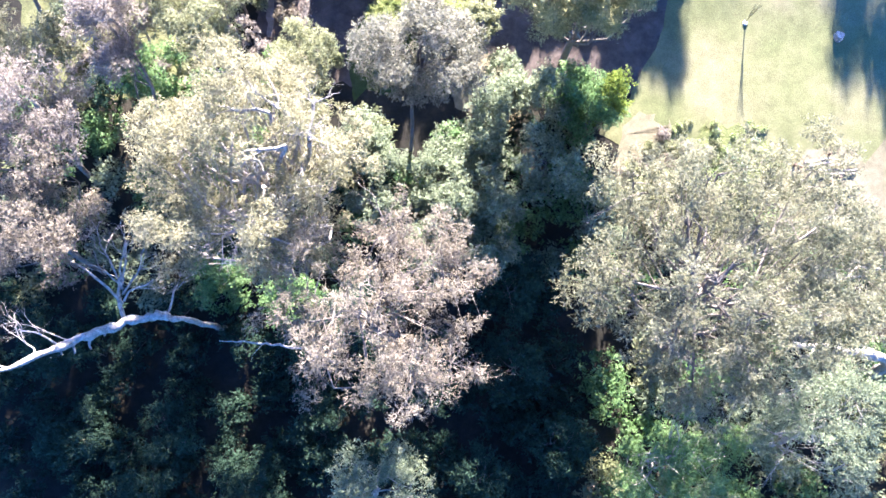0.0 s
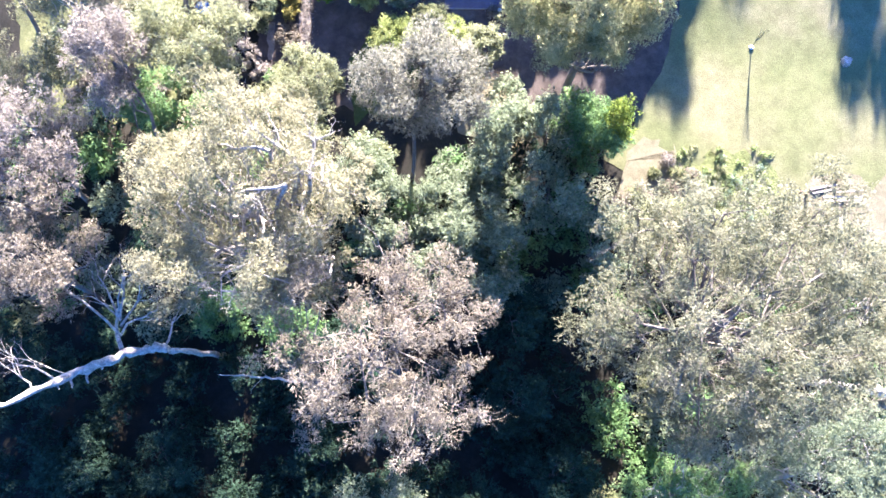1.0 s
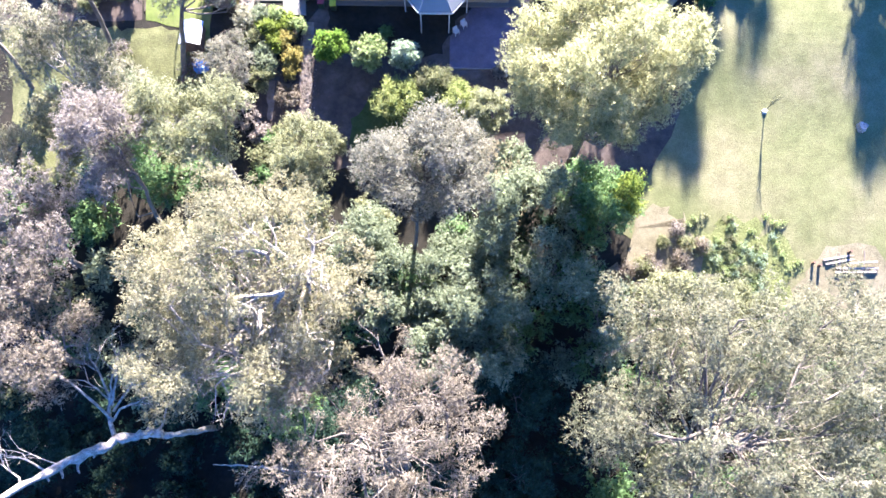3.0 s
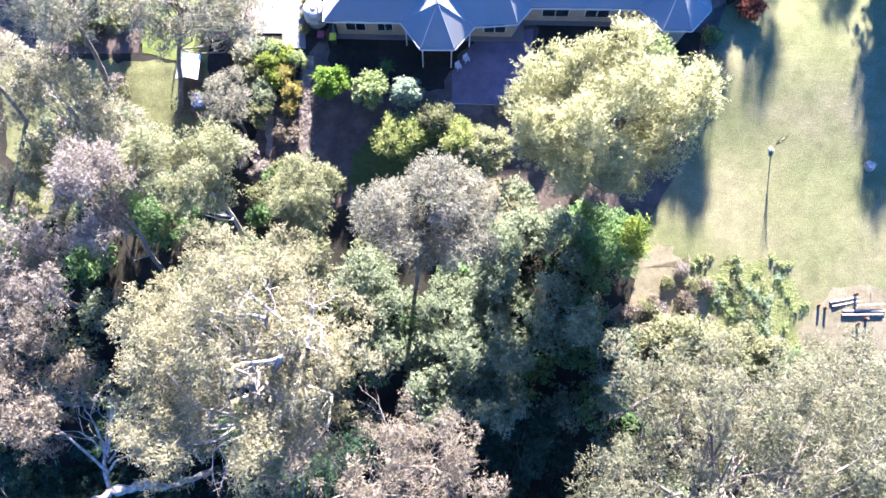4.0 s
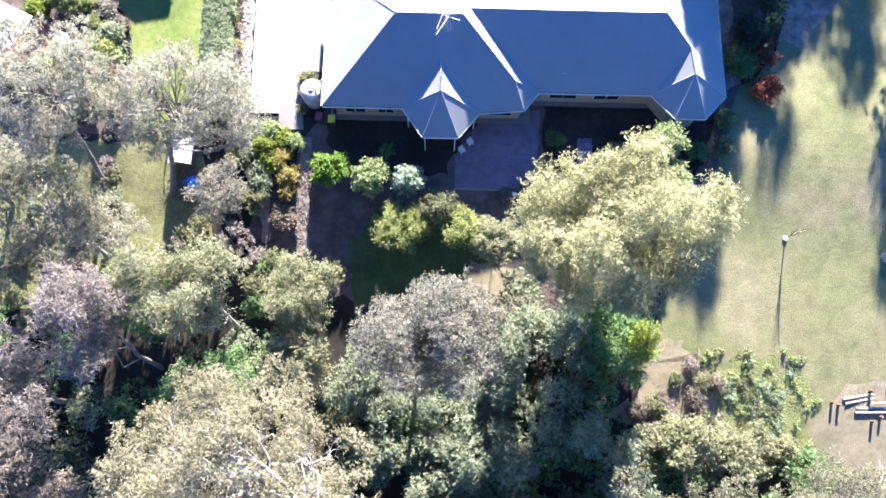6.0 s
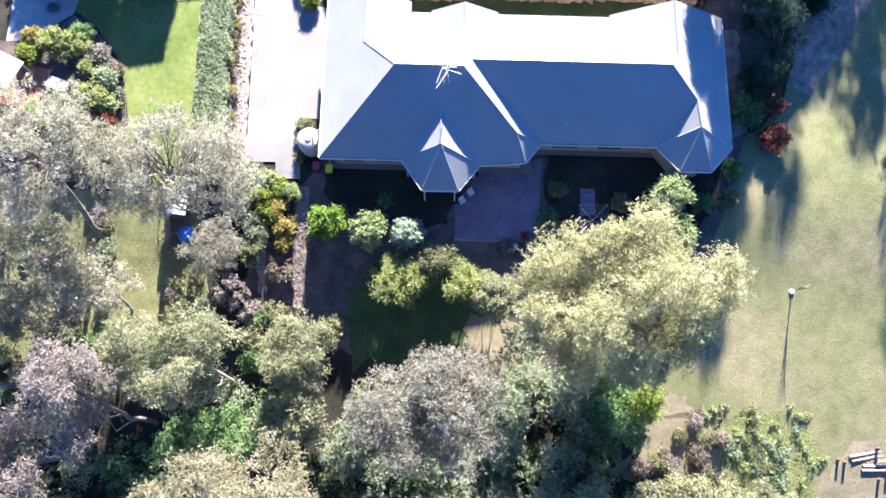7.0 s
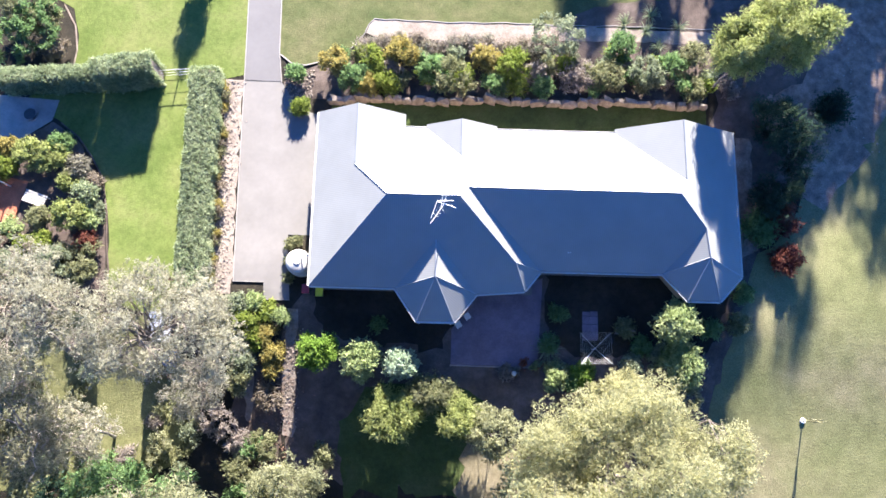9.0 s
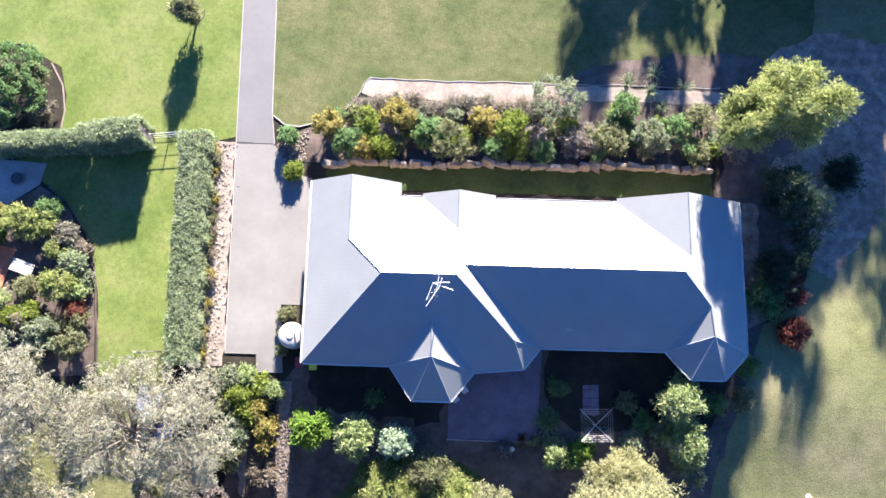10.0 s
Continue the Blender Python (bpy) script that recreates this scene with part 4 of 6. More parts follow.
# ---- shrubs near the house ----
R = "shrubs of the back garden"
shrub("shrub", "bright fresh green leafy shrub", (-10.5, 44.0), (1.7, 1.6, 2.1), L_FRESH, 60, 90, (0.22, 0.07), 101, 0.4, group=R)
shrub("shrub", "pale lime-flowered rounded shrub", (-7.0, 43.4), (1.75, 1.6, 2.25), L_BRIGHT, 64, 90, (0.2, 0.06), 102, 0.4, group=R)
shrub("shrub", "pale blue-green rounded shrub", (-4.05, 43.2), (1.4, 1.35, 2.25), L_FROST, 54, 90, (0.2, 0.06), 103, 0.38, group=R)
shrub("shrub", "feathery yellow-green bush on the lawn", (-4.6, 39.4), (2.5, 2.3, 2.2), L_FEATHER, 90, 110, (0.26, 0.035), 104, 0.5, group=R)
shrub("shrub", "feathery dark olive bush on the lawn", (-1.5, 41.2), (2.1, 1.8, 1.8), L_OLIVE, 60, 100, (0.26, 0.035), 105, 0.5, group=R)
shrub("shrub", "feathery golden-green bush on the lawn", (0.6, 39.3), (1.7, 1.9, 2.3), L_FEATHER, 46, 110, (0.26, 0.035), 106, 0.5, group=R)
shrub("shrub", "tall creamy olive bush below the lawn", (3.2, 38.3), (2.3, 2.2, 2.7), L_SAGE, 56, 110, (0.22, 0.05), 107, 0.5, group=R)
shrub("shrub", "tall pale shrub beside the house corner", (17.4, 47.0), (1.9, 1.9, 2.2), L_BRIGHT, 64, 100, (0.24, 0.05), 108, 0.5, group=R)
shrub("shrub", "pale green shrub below the house corner", (18.0, 43.8), (1.7, 1.9, 1.9), L_BRIGHT, 60, 100, (0.24, 0.05), 109, 0.5, group=R)
shrub("shrub", "low red-leaved shrub at the field's edge", (26.8, 52.6), (1.2, 1.4, 0.8), L_RED, 30, 90, (0.22, 0.05), 110, 0.4, group=R)
shrub("shrub", "dark red-leaved shrub in shade", (26.6, 55.8), (1.3, 1.8, 0.9), L_RED, 30, 80, (0.22, 0.05), 111, 0.4, group=R)
shrub("shrub", "green strap-leaved shrub in shade", (24.7, 55.0), (1.3, 1.2, 0.8), L_GREEN, 24, 70, (0.5, 0.05), 112, 0.35, group=R)
for i, (x, y, rx, rz, mat, lab) in enumerate(((-16.6, 46.5, 1.2, 0.9, L_LIME, "bright green shrub by the driveway"), (-15.0, 45.4, 0.9, 0.7, L_GOLD, "golden-leaved shrub by the driveway"), (-14.3, 43.9, 0.9, 0.7, L_GOLD, "golden-leaved shrub by the driveway"),
        (-16.9, 44.2, 1.2, 0.8, L_PALE, "bright green shrub by the driveway"), (-14.9, 47.2, 0.9, 0.6, L_LIME, "bright green shrub by the driveway"), (-14.5, 40.5, 1.2, 0.5, L_PINK, "dry brown shrub beside the path"), (-15.0, 36.5, 1.4, 0.8, L_OLIVE, "olive shrub beside the path"))):
    shrub("shrub", lab, (x, y), (rx, rx, rz), mat, 26, 80, (0.18, 0.05), 120 + i, 0.36, group=R)
tree("shade_tree", "bright green weeping tree beside the gravel path", (24.4, 67.6), (24.3, 68.3, 9.9), (3.0, 3.2, 4.3), L_FEATHER, M_BARK_GREY, 14, 190, 200, 0.75, seed=130, trunk_r=0.2, apart=0.8)
tree("shade_tree", "slender light green tree beside the gravel path", (21.4, 67.0), (20.9, 67.2, 8.6), (1.8, 2.4, 3.3), L_FEATHER, M_BARK_GREY, 9, 120, 170, 0.6, seed=131, trunk_r=0.12)
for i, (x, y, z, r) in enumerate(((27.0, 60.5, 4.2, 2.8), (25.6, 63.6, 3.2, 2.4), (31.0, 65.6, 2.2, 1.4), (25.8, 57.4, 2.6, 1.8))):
    tree("shade_tree", "dark dense evergreen tree east of the house", (x, y), (x, y, z), (r, r, r * 1.1), L_DARK_SHADE, M_BARK_GREY, 6, 50, 120, 0.7, seed=140 + i, trunk_r=0.15)
Q = "shrubs of the north bed"
for i, (x, y, rx, rz, mat, lab) in enumerate((
    (-10.6, 68.3, 1.1, 1.0, L_GOLD, "golden rounded shrub"), (-9.0, 67.0, 1.1, 0.9, L_GREEN, "green shrub"), (-6.9, 68.0, 0.8, 0.7, L_LIME, "lime spiky shrub"), (-4.8, 69.1, 1.25, 1.1, L_GOLD, "golden rounded shrub"),
    (-6.2, 66.6, 1.0, 0.8, L_LIME, "lime low shrub"), (-7.6, 66.4, 0.8, 0.7, L_GOLD, "golden low shrub"), (-2.4, 67.8, 1.2, 1.0, L_GREEN, "green shrub"), (-0.5, 67.0, 1.5, 1.3, L_OLIVE, "olive flowering shrub"),
    (2.2, 68.9, 1.1, 1.0, L_GOLD, "golden rounded shrub"), (4.6, 68.2, 1.4, 1.2, L_LIME, "lime feathery shrub"), (7.9, 70.4, 2.0, 2.0, L_PALE, "tall pale green shrub"), (9.8, 67.6, 1.4, 0.9, L_PURP, "bare grey twiggy shrub"),
    (12.5, 67.6, 1.3, 1.0, L_OLIVE, "olive shrub"), (15.6, 68.0, 1.3, 1.2, L_PALE, "pale leafy shrub"), (13.6, 70.2, 1.2, 1.0, L_GREEN, "green shrub"), (17.8, 68.6, 1.1, 0.9, L_GREEN, "green shrub"), (19.5, 69.6, 1.2, 0.9, L_OLIVE, "olive shrub"), (-13.4, 64.5, 0.55, 0.45, L_LIME, "lime spiky tufted shrub on the driveway's edge"), (-13.9, 67.3, 0.6, 0.6, L_GREEN, "green tufted shrub"))):
    shrub("shrub", lab + " in the mulched bed", (x, y), (rx * 1.2, rx * 1.2, rz * 1.3), mat, 36, 80, (0.18, 0.05), 150 + i, 0.36, group=Q)

rng_b = np.random.default_rng(41)
for i in range(40):
    x = -9.5 + i * 0.81 + rng_b.normal(0, 0.5)
    y = rng_b.uniform(66.4, 69.8)
    q = rng_b.uniform(0.6, 1.25)
    shrub("shrub", "low mixed shrub in the mulched bed", (x, y), (q, q, q * 0.9), (L_GREEN, L_OLIVE, L_PALE, L_LIME, L_PURP)[i % 5], 20, 70, (0.18, 0.05), 180 + i, 0.34, group=Q)


for i in range(44):
    x = -8.2 + i * 0.37 + rng_b.normal(0, 0.15)
    q = rng_b.uniform(0.4, 0.7)
    shrub("grass_tuft", "shaggy dry mauve-brown tussock below the gravel path", (x, 70.35 + 0.25 * math.sin(x) + rng_b.normal(0, 0.25)), (q, q, q * 0.75), (L_PURP, L_PINK, L_GREY)[i % 3], 12, 46, (0.3, 0.025), 900 + i, 0.28, group="tussocks of the north bed", category="grass")

# ---- hedges ----
def hedge(name, label, a, b, width, height, mat, n, seed):
    """A clipped hedge from a to b: leaves over a rounded block and its sides."""
    rng = np.random.default_rng(seed)
    a, b = np.array(a, float), np.array(b, float)
    L = np.linalg.norm(b - a)
    d = (b - a) / L
    s = np.array([-d[1], d[0]])
    mid = (a + b) / 2
    gz = ground_z(mid[1])
    root = thing(name, (*mid, gz), label, "hedge")
    u = rng.uniform(-L / 2, L / 2, n)
    wob = 1 + 0.07 * np.sin(u * 1.7 + seed) + 0.05 * np.sin(u * 4.1)
    k = rng.uniform(-1, 1, n) * (1 + 2 * height / width)
    side = np.abs(k) > 1
    px = np.clip(k, -1, 1) * width / 2 * wob
    pz = np.where(side, height - (np.abs(k) - 1) * width / 2 - 0.1, height * (0.97 + 0.03 * wob) - 0.16 * np.abs(k) ** 6) + rng.normal(0, 0.05, n)
    c = np.stack([d[0] * u + s[0] * px, d[1] * u + s[1] * px, pz], axis=1)
    v, f = leaves(rng, c, np.full((n, 3), 0.16), np.full(n, 3), 0.11, 0.04, 0.1, 2)
    mesh_of("foliage", v, f, mat, root)
    # Added hidden block that keeps sunlight from leaking through the leaves.
    bm = boxed(-L / 2 + 0.15, L / 2 - 0.15, -width / 2 + 0.2, width / 2 - 0.2, -0.1, height - 0.25, bevel=0.2)
    bmesh.ops.rotate(bm, cent=(0, 0, 0), matrix=Matrix.Rotation(math.atan2(d[1], d[0]), 3, "Z"), verts=bm.verts)
    part("light_block", bm, M_BARK_GREY, root)
    w = Wood()
    for k in np.arange(-L / 2 + 0.3, L / 2, 0.9):
        p = np.array([*(d * k), 0])
        w.limb(rng, p - (0, 0, 0.2), p + (*rng.normal(0, 0.2, 2), height * 0.8), 0.06, 0.02, 0.05, 5, 3)
    w.make("stem_work", M_BARK_GREY, root)


hedge("hedge", "long clipped grey-green hedge beside the driveway", (-20.9, 48.5), (-21.3, 67.2), 2.2, 2.0, L_HEDGE, 22000, 201)
hedge("hedge", "tall clipped green hedge across the neighbour's lawn", (-38.3, 65.6), (-30.2, 66.2), 1.2, 2.6, L_HEDGE, 11000, 202)
hedge("hedge", "tall clipped green hedge ending at the gate", (-30.0, 66.2), (-25.2, 67.0), 1.6, 3.4, L_HEDGE, 8500, 203)


# ---- dead trees ----
def dead_tree(name, label, path, radii, twigs, seed):
    """A bleached leaning trunk with side branches. twigs: (index along the path, way, length)."""
    rng = np.random.default_rng(seed)
    o = Vector(path[0])
    root = thing(name, tuple(o), label, "dead tree")
    pts = [Vector(p) - o for p in path]
    fine, rad = [], []
    for i in range(len(pts) - 1):
        for k in range(7):
            t = k / 7
            fine.append(pts[i].lerp(pts[i + 1], t) + Vector(rng.normal(0, 0.07, 3)))
            rad.append((radii[i] * (1 - t) + radii[i + 1] * t) * rng.uniform(0.76, 1.2))
    fine.append(pts[-1])
    rad.append(radii[-1])
    w = Wood()
    w.tube(fine, rad, 10)
    w.make("trunk", M_DEAD, root)
    for i, way, length, r, depth, *off in twigs:
        b = Wood()
        fork(b, rng, fine[i * 7 // 4] + Vector(off[0] if off else (0, 0, 0)), Vector(way).normalized(), length, r, depth)
        b.make("branch", M_DEAD, root)
    return root


dead_tree("dead_tree", "bleached white dead tree leaning over the creek", [(-19.4, 11.6, -5.2), (-20.0, 10.6, 4.6), (-21.6, 10.7, 5.3), (-23.7, 10.2, 5.8), (-26.6, 8.4, 7.6), (-30.2, 5.4, 11.5)], [0.24, 0.2, 0.34, 0.38, 0.32, 0.12],
          [(12, (-0.12, 1, 0.2), 3.4, 0.19, 5), (12, (-0.85, 0.6, 0.25), 6.4, 0.12, 5, (-0.15, 1.2, 0.25)), (12, (0.5, 0.85, 0.3), 3.0, 0.1, 5, (-0.2, 1.9, 0.4)), (12, (-0.5, 0.95, 0.3), 3.8, 0.1, 5, (-0.25, 2.3, 0.45)), (12, (0.1, 1, 0.3), 3.2, 0.1, 4, (-0.3, 2.6, 0.5)), (16, (-0.9, 0.35, 0.2), 3.0, 0.06, 3), (12, (0.75, 0.5, 0.2), 2.6, 0.1, 3, (-0.1, 1.4, 0.3)), (7, (0.35, 0.9, 0.2), 2.4, 0.11, 2), (17, (-0.9, 0.35, 0.3), 2.8, 0.09, 3),
           (16, (0.25, -1, 0.0), 0.9, 0.16, 0), (15, (0.35, -1, 0.1), 1.0, 0.15, 0), (14, (0.1, -1, 0.1), 0.5, 0.15, 0), (17, (0.3, -1, 0.0), 0.6, 0.14, 0), (12, (0.2, -1, 0.1), 0.45, 0.16, 0), (7, (0.8, -0.7, 0.1), 0.7, 0.14, 0), (19, (-0.8, 0.3, 0.2), 2.2, 0.08, 3), (18, (-0.6, 0.8, 0.2), 2.4, 0.08, 3), (20, (-0.8, -0.3, 0.3), 1.6, 0.08, 2)], 401)
dead_tree("dead_tree", "pale broken dead trunk leaning out of the scrub", [(37.5, 7.4, -5.3), (34.0, 7.3, 4.5), (31.0, 7.7, 6.4), (25.2, 8.3, 7.4)], [0.45, 0.42, 0.36, 0.2], [(8, (-0.3, 1, 0.2), 2.0, 0.1, 3), (11, (-0.6, -0.8, 0.2), 1.4, 0.08, 2)], 402)
dead_tree("dead_branch", "thin bare grey branch reaching over dark water", [(-8.5, 7.6, 1.5), (-10.4, 8.2, 5.6), (-13.4, 8.5, 6.2), (-16.4, 8.6, 6.6)], [0.14, 0.11, 0.08, 0.03], [(5, (-0.5, 0.8, 0.2), 1.2, 0.03, 0), (7, (-0.7, 0.5, 0.2), 0.9, 0.025, 0), (8, (-0.5, -0.8, 0.1), 1.4, 0.03, 0), (10, (-0.7, -0.4, 0.1), 0.8, 0.02, 0)], 403)


# ---- boulder wall and edging ----
def boulder_mesh(seed):
    rng = np.random.default_rng(seed)
    bm = bmesh.new()
    bmesh.ops.create_cube(bm, size=1.0)
    bmesh.ops.bevel(bm, geom=bm.edges[:], offset=0.16, segments=1, affect="EDGES")
    for v in bm.verts:
        v.co += Vector(rng.normal(0, 0.07, 3))
    me = bpy.data.meshes.new("boulder")
    bm.to_mesh(me)
    bm.free()
    me.materials.append(M_ROCK)
    return me


def boulder_wall():
    root = thing("retaining_wall", (5.0, 65.5, ground_z(65.5)), "low retaining wall of pale sandstone boulders along the lawn", "retaining wall")
    meshes = [boulder_mesh(500 + i) for i in range(6)]
    rng = np.random.default_rng(9)
    x = -11.0
    while x < 20.6:
        w = rng.uniform(0.6, 1.35)
        y = 65.3 + 0.012 * (x + 11) + 0.12 * math.sin(x * 0.6)
        ob = new("boulder", meshes[int(rng.integers(6))])
        ob.parent = root
        ob.matrix_local = Matrix.Translation((x + w / 2 - 5.0, y - 65.5 + rng.normal(0, 0.06), 0.22)) @ Euler((rng.normal(0, 0.1), rng.normal(0, 0.1), rng.normal(0, 0.15))).to_matrix().to_4x4() @ Matrix.Diagonal((w * 1.02, rng.uniform(0.35, 0.6), rng.uniform(1.2, 1.7), 1))
        x += w + rng.uniform(0.0, 0.12)


boulder_wall()


def rail_edge(name, label, pts, h=0.22, t=0.07, mat=M_TIMBER):
    o = Vector((*pts[0], ground_z(pts[0][1])))
    root = thing(name, tuple(o), label, "garden edging")
    for a, b in zip(pts, pts[1:]):
        av, bv = Vector((*a, ground_z(a[1]))) - o, Vector((*b, ground_z(b[1]))) - o
        d = (bv - av).normalized()
        s = Vector((-d.y, d.x, 0)) * t / 2
        bm = bmesh.new()
        q = [av - s, bv - s, bv + s, av + s]
        lo, hi = [bm.verts.new(p - Vector((0, 0, 0.1))) for p in q], [bm.verts.new(p + Vector((0, 0, h))) for p in q]
        bm.faces.new(hi)
        for i in range(4):
            bm.faces.new((lo[i], lo[(i + 1) % 4], hi[(i + 1) % 4], hi[i]))
        bmesh.ops.recalc_face_normals(bm, faces=bm.faces[:])
        part("rail", bm, mat, root)


rail_edge("path_edging", "thin uneven pale edging along the gravel path", [(-9.6, 69.85), (-8.8, 70.7), (-8.3, 71.5), (-8.0, 72.3), (-7.5, 72.85)] + [(-6.6 + k * 0.95, 72.74 + 0.05 * math.sin(k * 1.9) + 0.04 * math.sin(k * 0.6 + 1)) for k in range(31)], 0.09, 0.06, M_KERB)
rail_edge("patio_edging", "low timber edging along the patio", [(-0.15, 43.35), (3.4, 43.3), (6.9, 43.35)], 0.12)
rail_edge("lawn_edging", "curved concrete edging of the garden corner", [(-15.45, 69.3), (-14.4, 68.5), (-13.2, 68.4), (-11.8, 68.8)], 0.1, 0.1, M_KERB)
rail_edge("lawn_edging", "curved brick edging round the neighbour's bed", [(-28.1, 48.3), (-28.2, 50.3), (-28.6, 52.5), (-28.8, 54.7), (-29.5, 57.8), (-30.6, 59.6), (-32.0, 61.4), (-33.6, 62.6)], 0.1, 0.12, M_MULCH)
rail_edge("lawn_edging", "curved pale edging of the neighbour's far bed", [(-33.2, 67.4), (-33.0, 69.2), (-33.4, 71.4), (-34.6, 73.4)], 0.06, 0.12, M_PATH)


# ---- small things near the house ----
def antenna():
    o = Vector((-0.95, 54.2, EV + SL * (54.2 - 48.9) + 0.05))
    r = thing("tv_antenna", tuple(o), "metal television antenna on the roof ridge", "antenna")
    part("mast", bar(bmesh.new(), (0, 0, -0.05), (-0.1, 0.0, 2.1), 0.03), M_METAL, r)
    part("boom", bar(bmesh.new(), (-0.94, -1.27, 1.8), (-0.05, 0.1, 1.95), 0.03, 6), M_WHITE, r)
    for p, q, k in (((-0.51, 0.38, 1.95), (0.64, 0.44, 1.95), 0.03), ((-0.51, 0.38, 1.85), (0.89, -0.08, 1.85), 0.035), ((-0.51, 0.38, 1.9), (-0.92, -0.85, 1.8), 0.022), ((-0.07, 1.07, 2.0), (-0.24, -0.18, 1.9), 0.02), ((0.15, 0.8, 2.0), (-0.1, 0.0, 1.9), 0.02)):
        part("element", bar(bmesh.new(), p, q, k, 6), M_WHITE, r)
    for k in range(3):
        t = 0.45 + k * 0.17
        p = Vector((-0.94, -1.27, 1.8)).lerp(Vector((-0.05, 0.1, 1.95)), t)
        part("dipole", bar(bmesh.new(), p - Vector((0.2, -0.13, 0)), p + Vector((0.2, -0.13, 0)), 0.01, 5), M_METAL, r)


antenna()


def wheelie_bin(x, y, lid, label):
    z = ground_z(y) + 0.05
    r = thing("wheelie_bin", (x, y, z), label, "bin")
    bm = boxed(-0.27, 0.27, -0.33, 0.33, 0.06, 0.95, bevel=0.03)
    for v in bm.verts:
        if v.co.z < 0.5:
            v.co.x *= 0.82
            v.co.y *= 0.82
    part("body", bm, M_DARKPL, r)
    l = part("lid", boxed(-0.3, 0.3, -0.37, 0.37, 0.955, 1.02, bevel=0.025), lid, r)
    part("handle", bar(bmesh.new(), (-0.24, 0.41, 0.94), (0.24, 0.41, 0.94), 0.02), M_DARKPL, r)
    for sx in (-0.25, 0.25):
        part("wheel", bar(bmesh.new(), (sx - 0.03, 0.3, 0.1), (sx + 0.03, 0.3, 0.1), 0.1, 12), M_DARKPL, r)


wheelie_bin(-10.75, 48.75, M_YELLOW, "dark green wheelie bin with a yellow lid by the wall")
wheelie_bin(-11.85, 48.95, M_RED, "dark green wheelie bin with a red lid by the wall")


def water_tank():
    x, y = -12.45, 51.0
    r = thing("water_tank", (x, y, ground_z(y)), "white rounded rainwater tank against the house wall", "water tank")
    bm = bmesh.new()
    prof = [(0.98, 0.0), (1.0, 0.05), (1.0, 1.7), (0.95, 1.85), (0.75, 1.98), (0.3, 2.08)]
    rings = [[bm.verts.new((q * math.cos(a * math.pi / 16), q * math.sin(a * math.pi / 16), z)) for a in range(32)] for q, z in prof]
    for lo, hi in zip(rings, rings[1:]):
        for a in range(32):
            f = bm.faces.new((lo[a], lo[(a + 1) % 32], hi[(a + 1) % 32], hi[a]))
            f.smooth = True
    bm.faces.new(rings[-1])
    bm.faces.new(rings[0][::-1])
    part("shell", bm, M_TANK, r)
    part("lid", bar(bmesh.new(), (0, 0, 2.07), (0, 0, 2.14), 0.28, 20), M_TANK, r)
    part("inlet_pipe", bar(bmesh.new(), (0.3, 0.2, 2.1), (1.0, 0.4, 2.9), 0.05, 8), M_WHITE, r)
    for k in range(3):
        part("rib", bar(bmesh.new(), (0, 0, 0.5 + 0.45 * k), (0, 0, 0.54 + 0.45 * k), 1.03, 32), M_TANK, r)


water_tank()
for i, (x, y, s) in enumerate(((-13.5, 52.6, 0.45), (-13.4, 51.2, 0.4), (-12.9, 53.0, 0.4), (-13.4, 49.9, 0.35))):
    shrub("shrub", "small dusty green shrub beside the tank", (x, y), (s, s, s), L_OLIVE, 14, 60, (0.14, 0.04), 420 + i, 0.22, group=R)


def clothes_hoist():
    o = (11.25, 44.9, ground_z(44.5))
    r = thing("clothes_hoist", o, "grey metal rotary clothes hoist with bare lines", "clothes hoist", turn=2)
    part("pole", bar(bmesh.new(), (0, 0, -0.1), (0, 0, 1.9), 0.035), M_METAL, r)
    tips = [(1.2, 1.2), (-1.2, 1.2), (-1.2, -1.2), (1.2, -1.2)]
    for x, y in tips:
        part("arm", bar(bmesh.new(), (0, 0, 1.55), (x, y, 2.05), 0.018, 6), M_METAL, r)
    bm = bmesh.new()
    for k in range(7):
        s = 1 - k * 0.125
        z = 1.55 + 0.5 * s
        q = [(x * s, y * s, z + 0.02) for x, y in tips]
        for a, b in zip(q, q[1:] + q[:1]):
            bar(bm, a, b, 0.005, 4)
    part("wire_lines", bm, M_METAL, r)


clothes_hoist()


def chair(x, y, turn):
    r = thing("garden_chair", (x, y, ground_z(y) + 0.05), "white plastic garden chair on the patio", "chair", "patio chairs", turn)
    part("seat", boxed(-0.24, 0.24, -0.24, 0.24, 0.4, 0.44, bevel=0.015), M_WHITE, r)
    part("backrest", boxed(-0.24, 0.24, 0.2, 0.25, 0.45, 0.9, bevel=0.015), M_WHITE, r)
    for sx in (-0.2, 0.2):
        part("armrest", boxed(sx - 0.03, sx + 0.03, -0.22, 0.2, 0.62, 0.65, bevel=0.01), M_WHITE, r)
        for sy in (-0.2, 0.2):
            part("leg", boxed(sx - 0.02, sx + 0.02, sy - 0.02, sy + 0.02, 0, 0.4), M_WHITE, r)


chair(0.45, 46.5, 35)
chair(1.15, 47.2, 35)


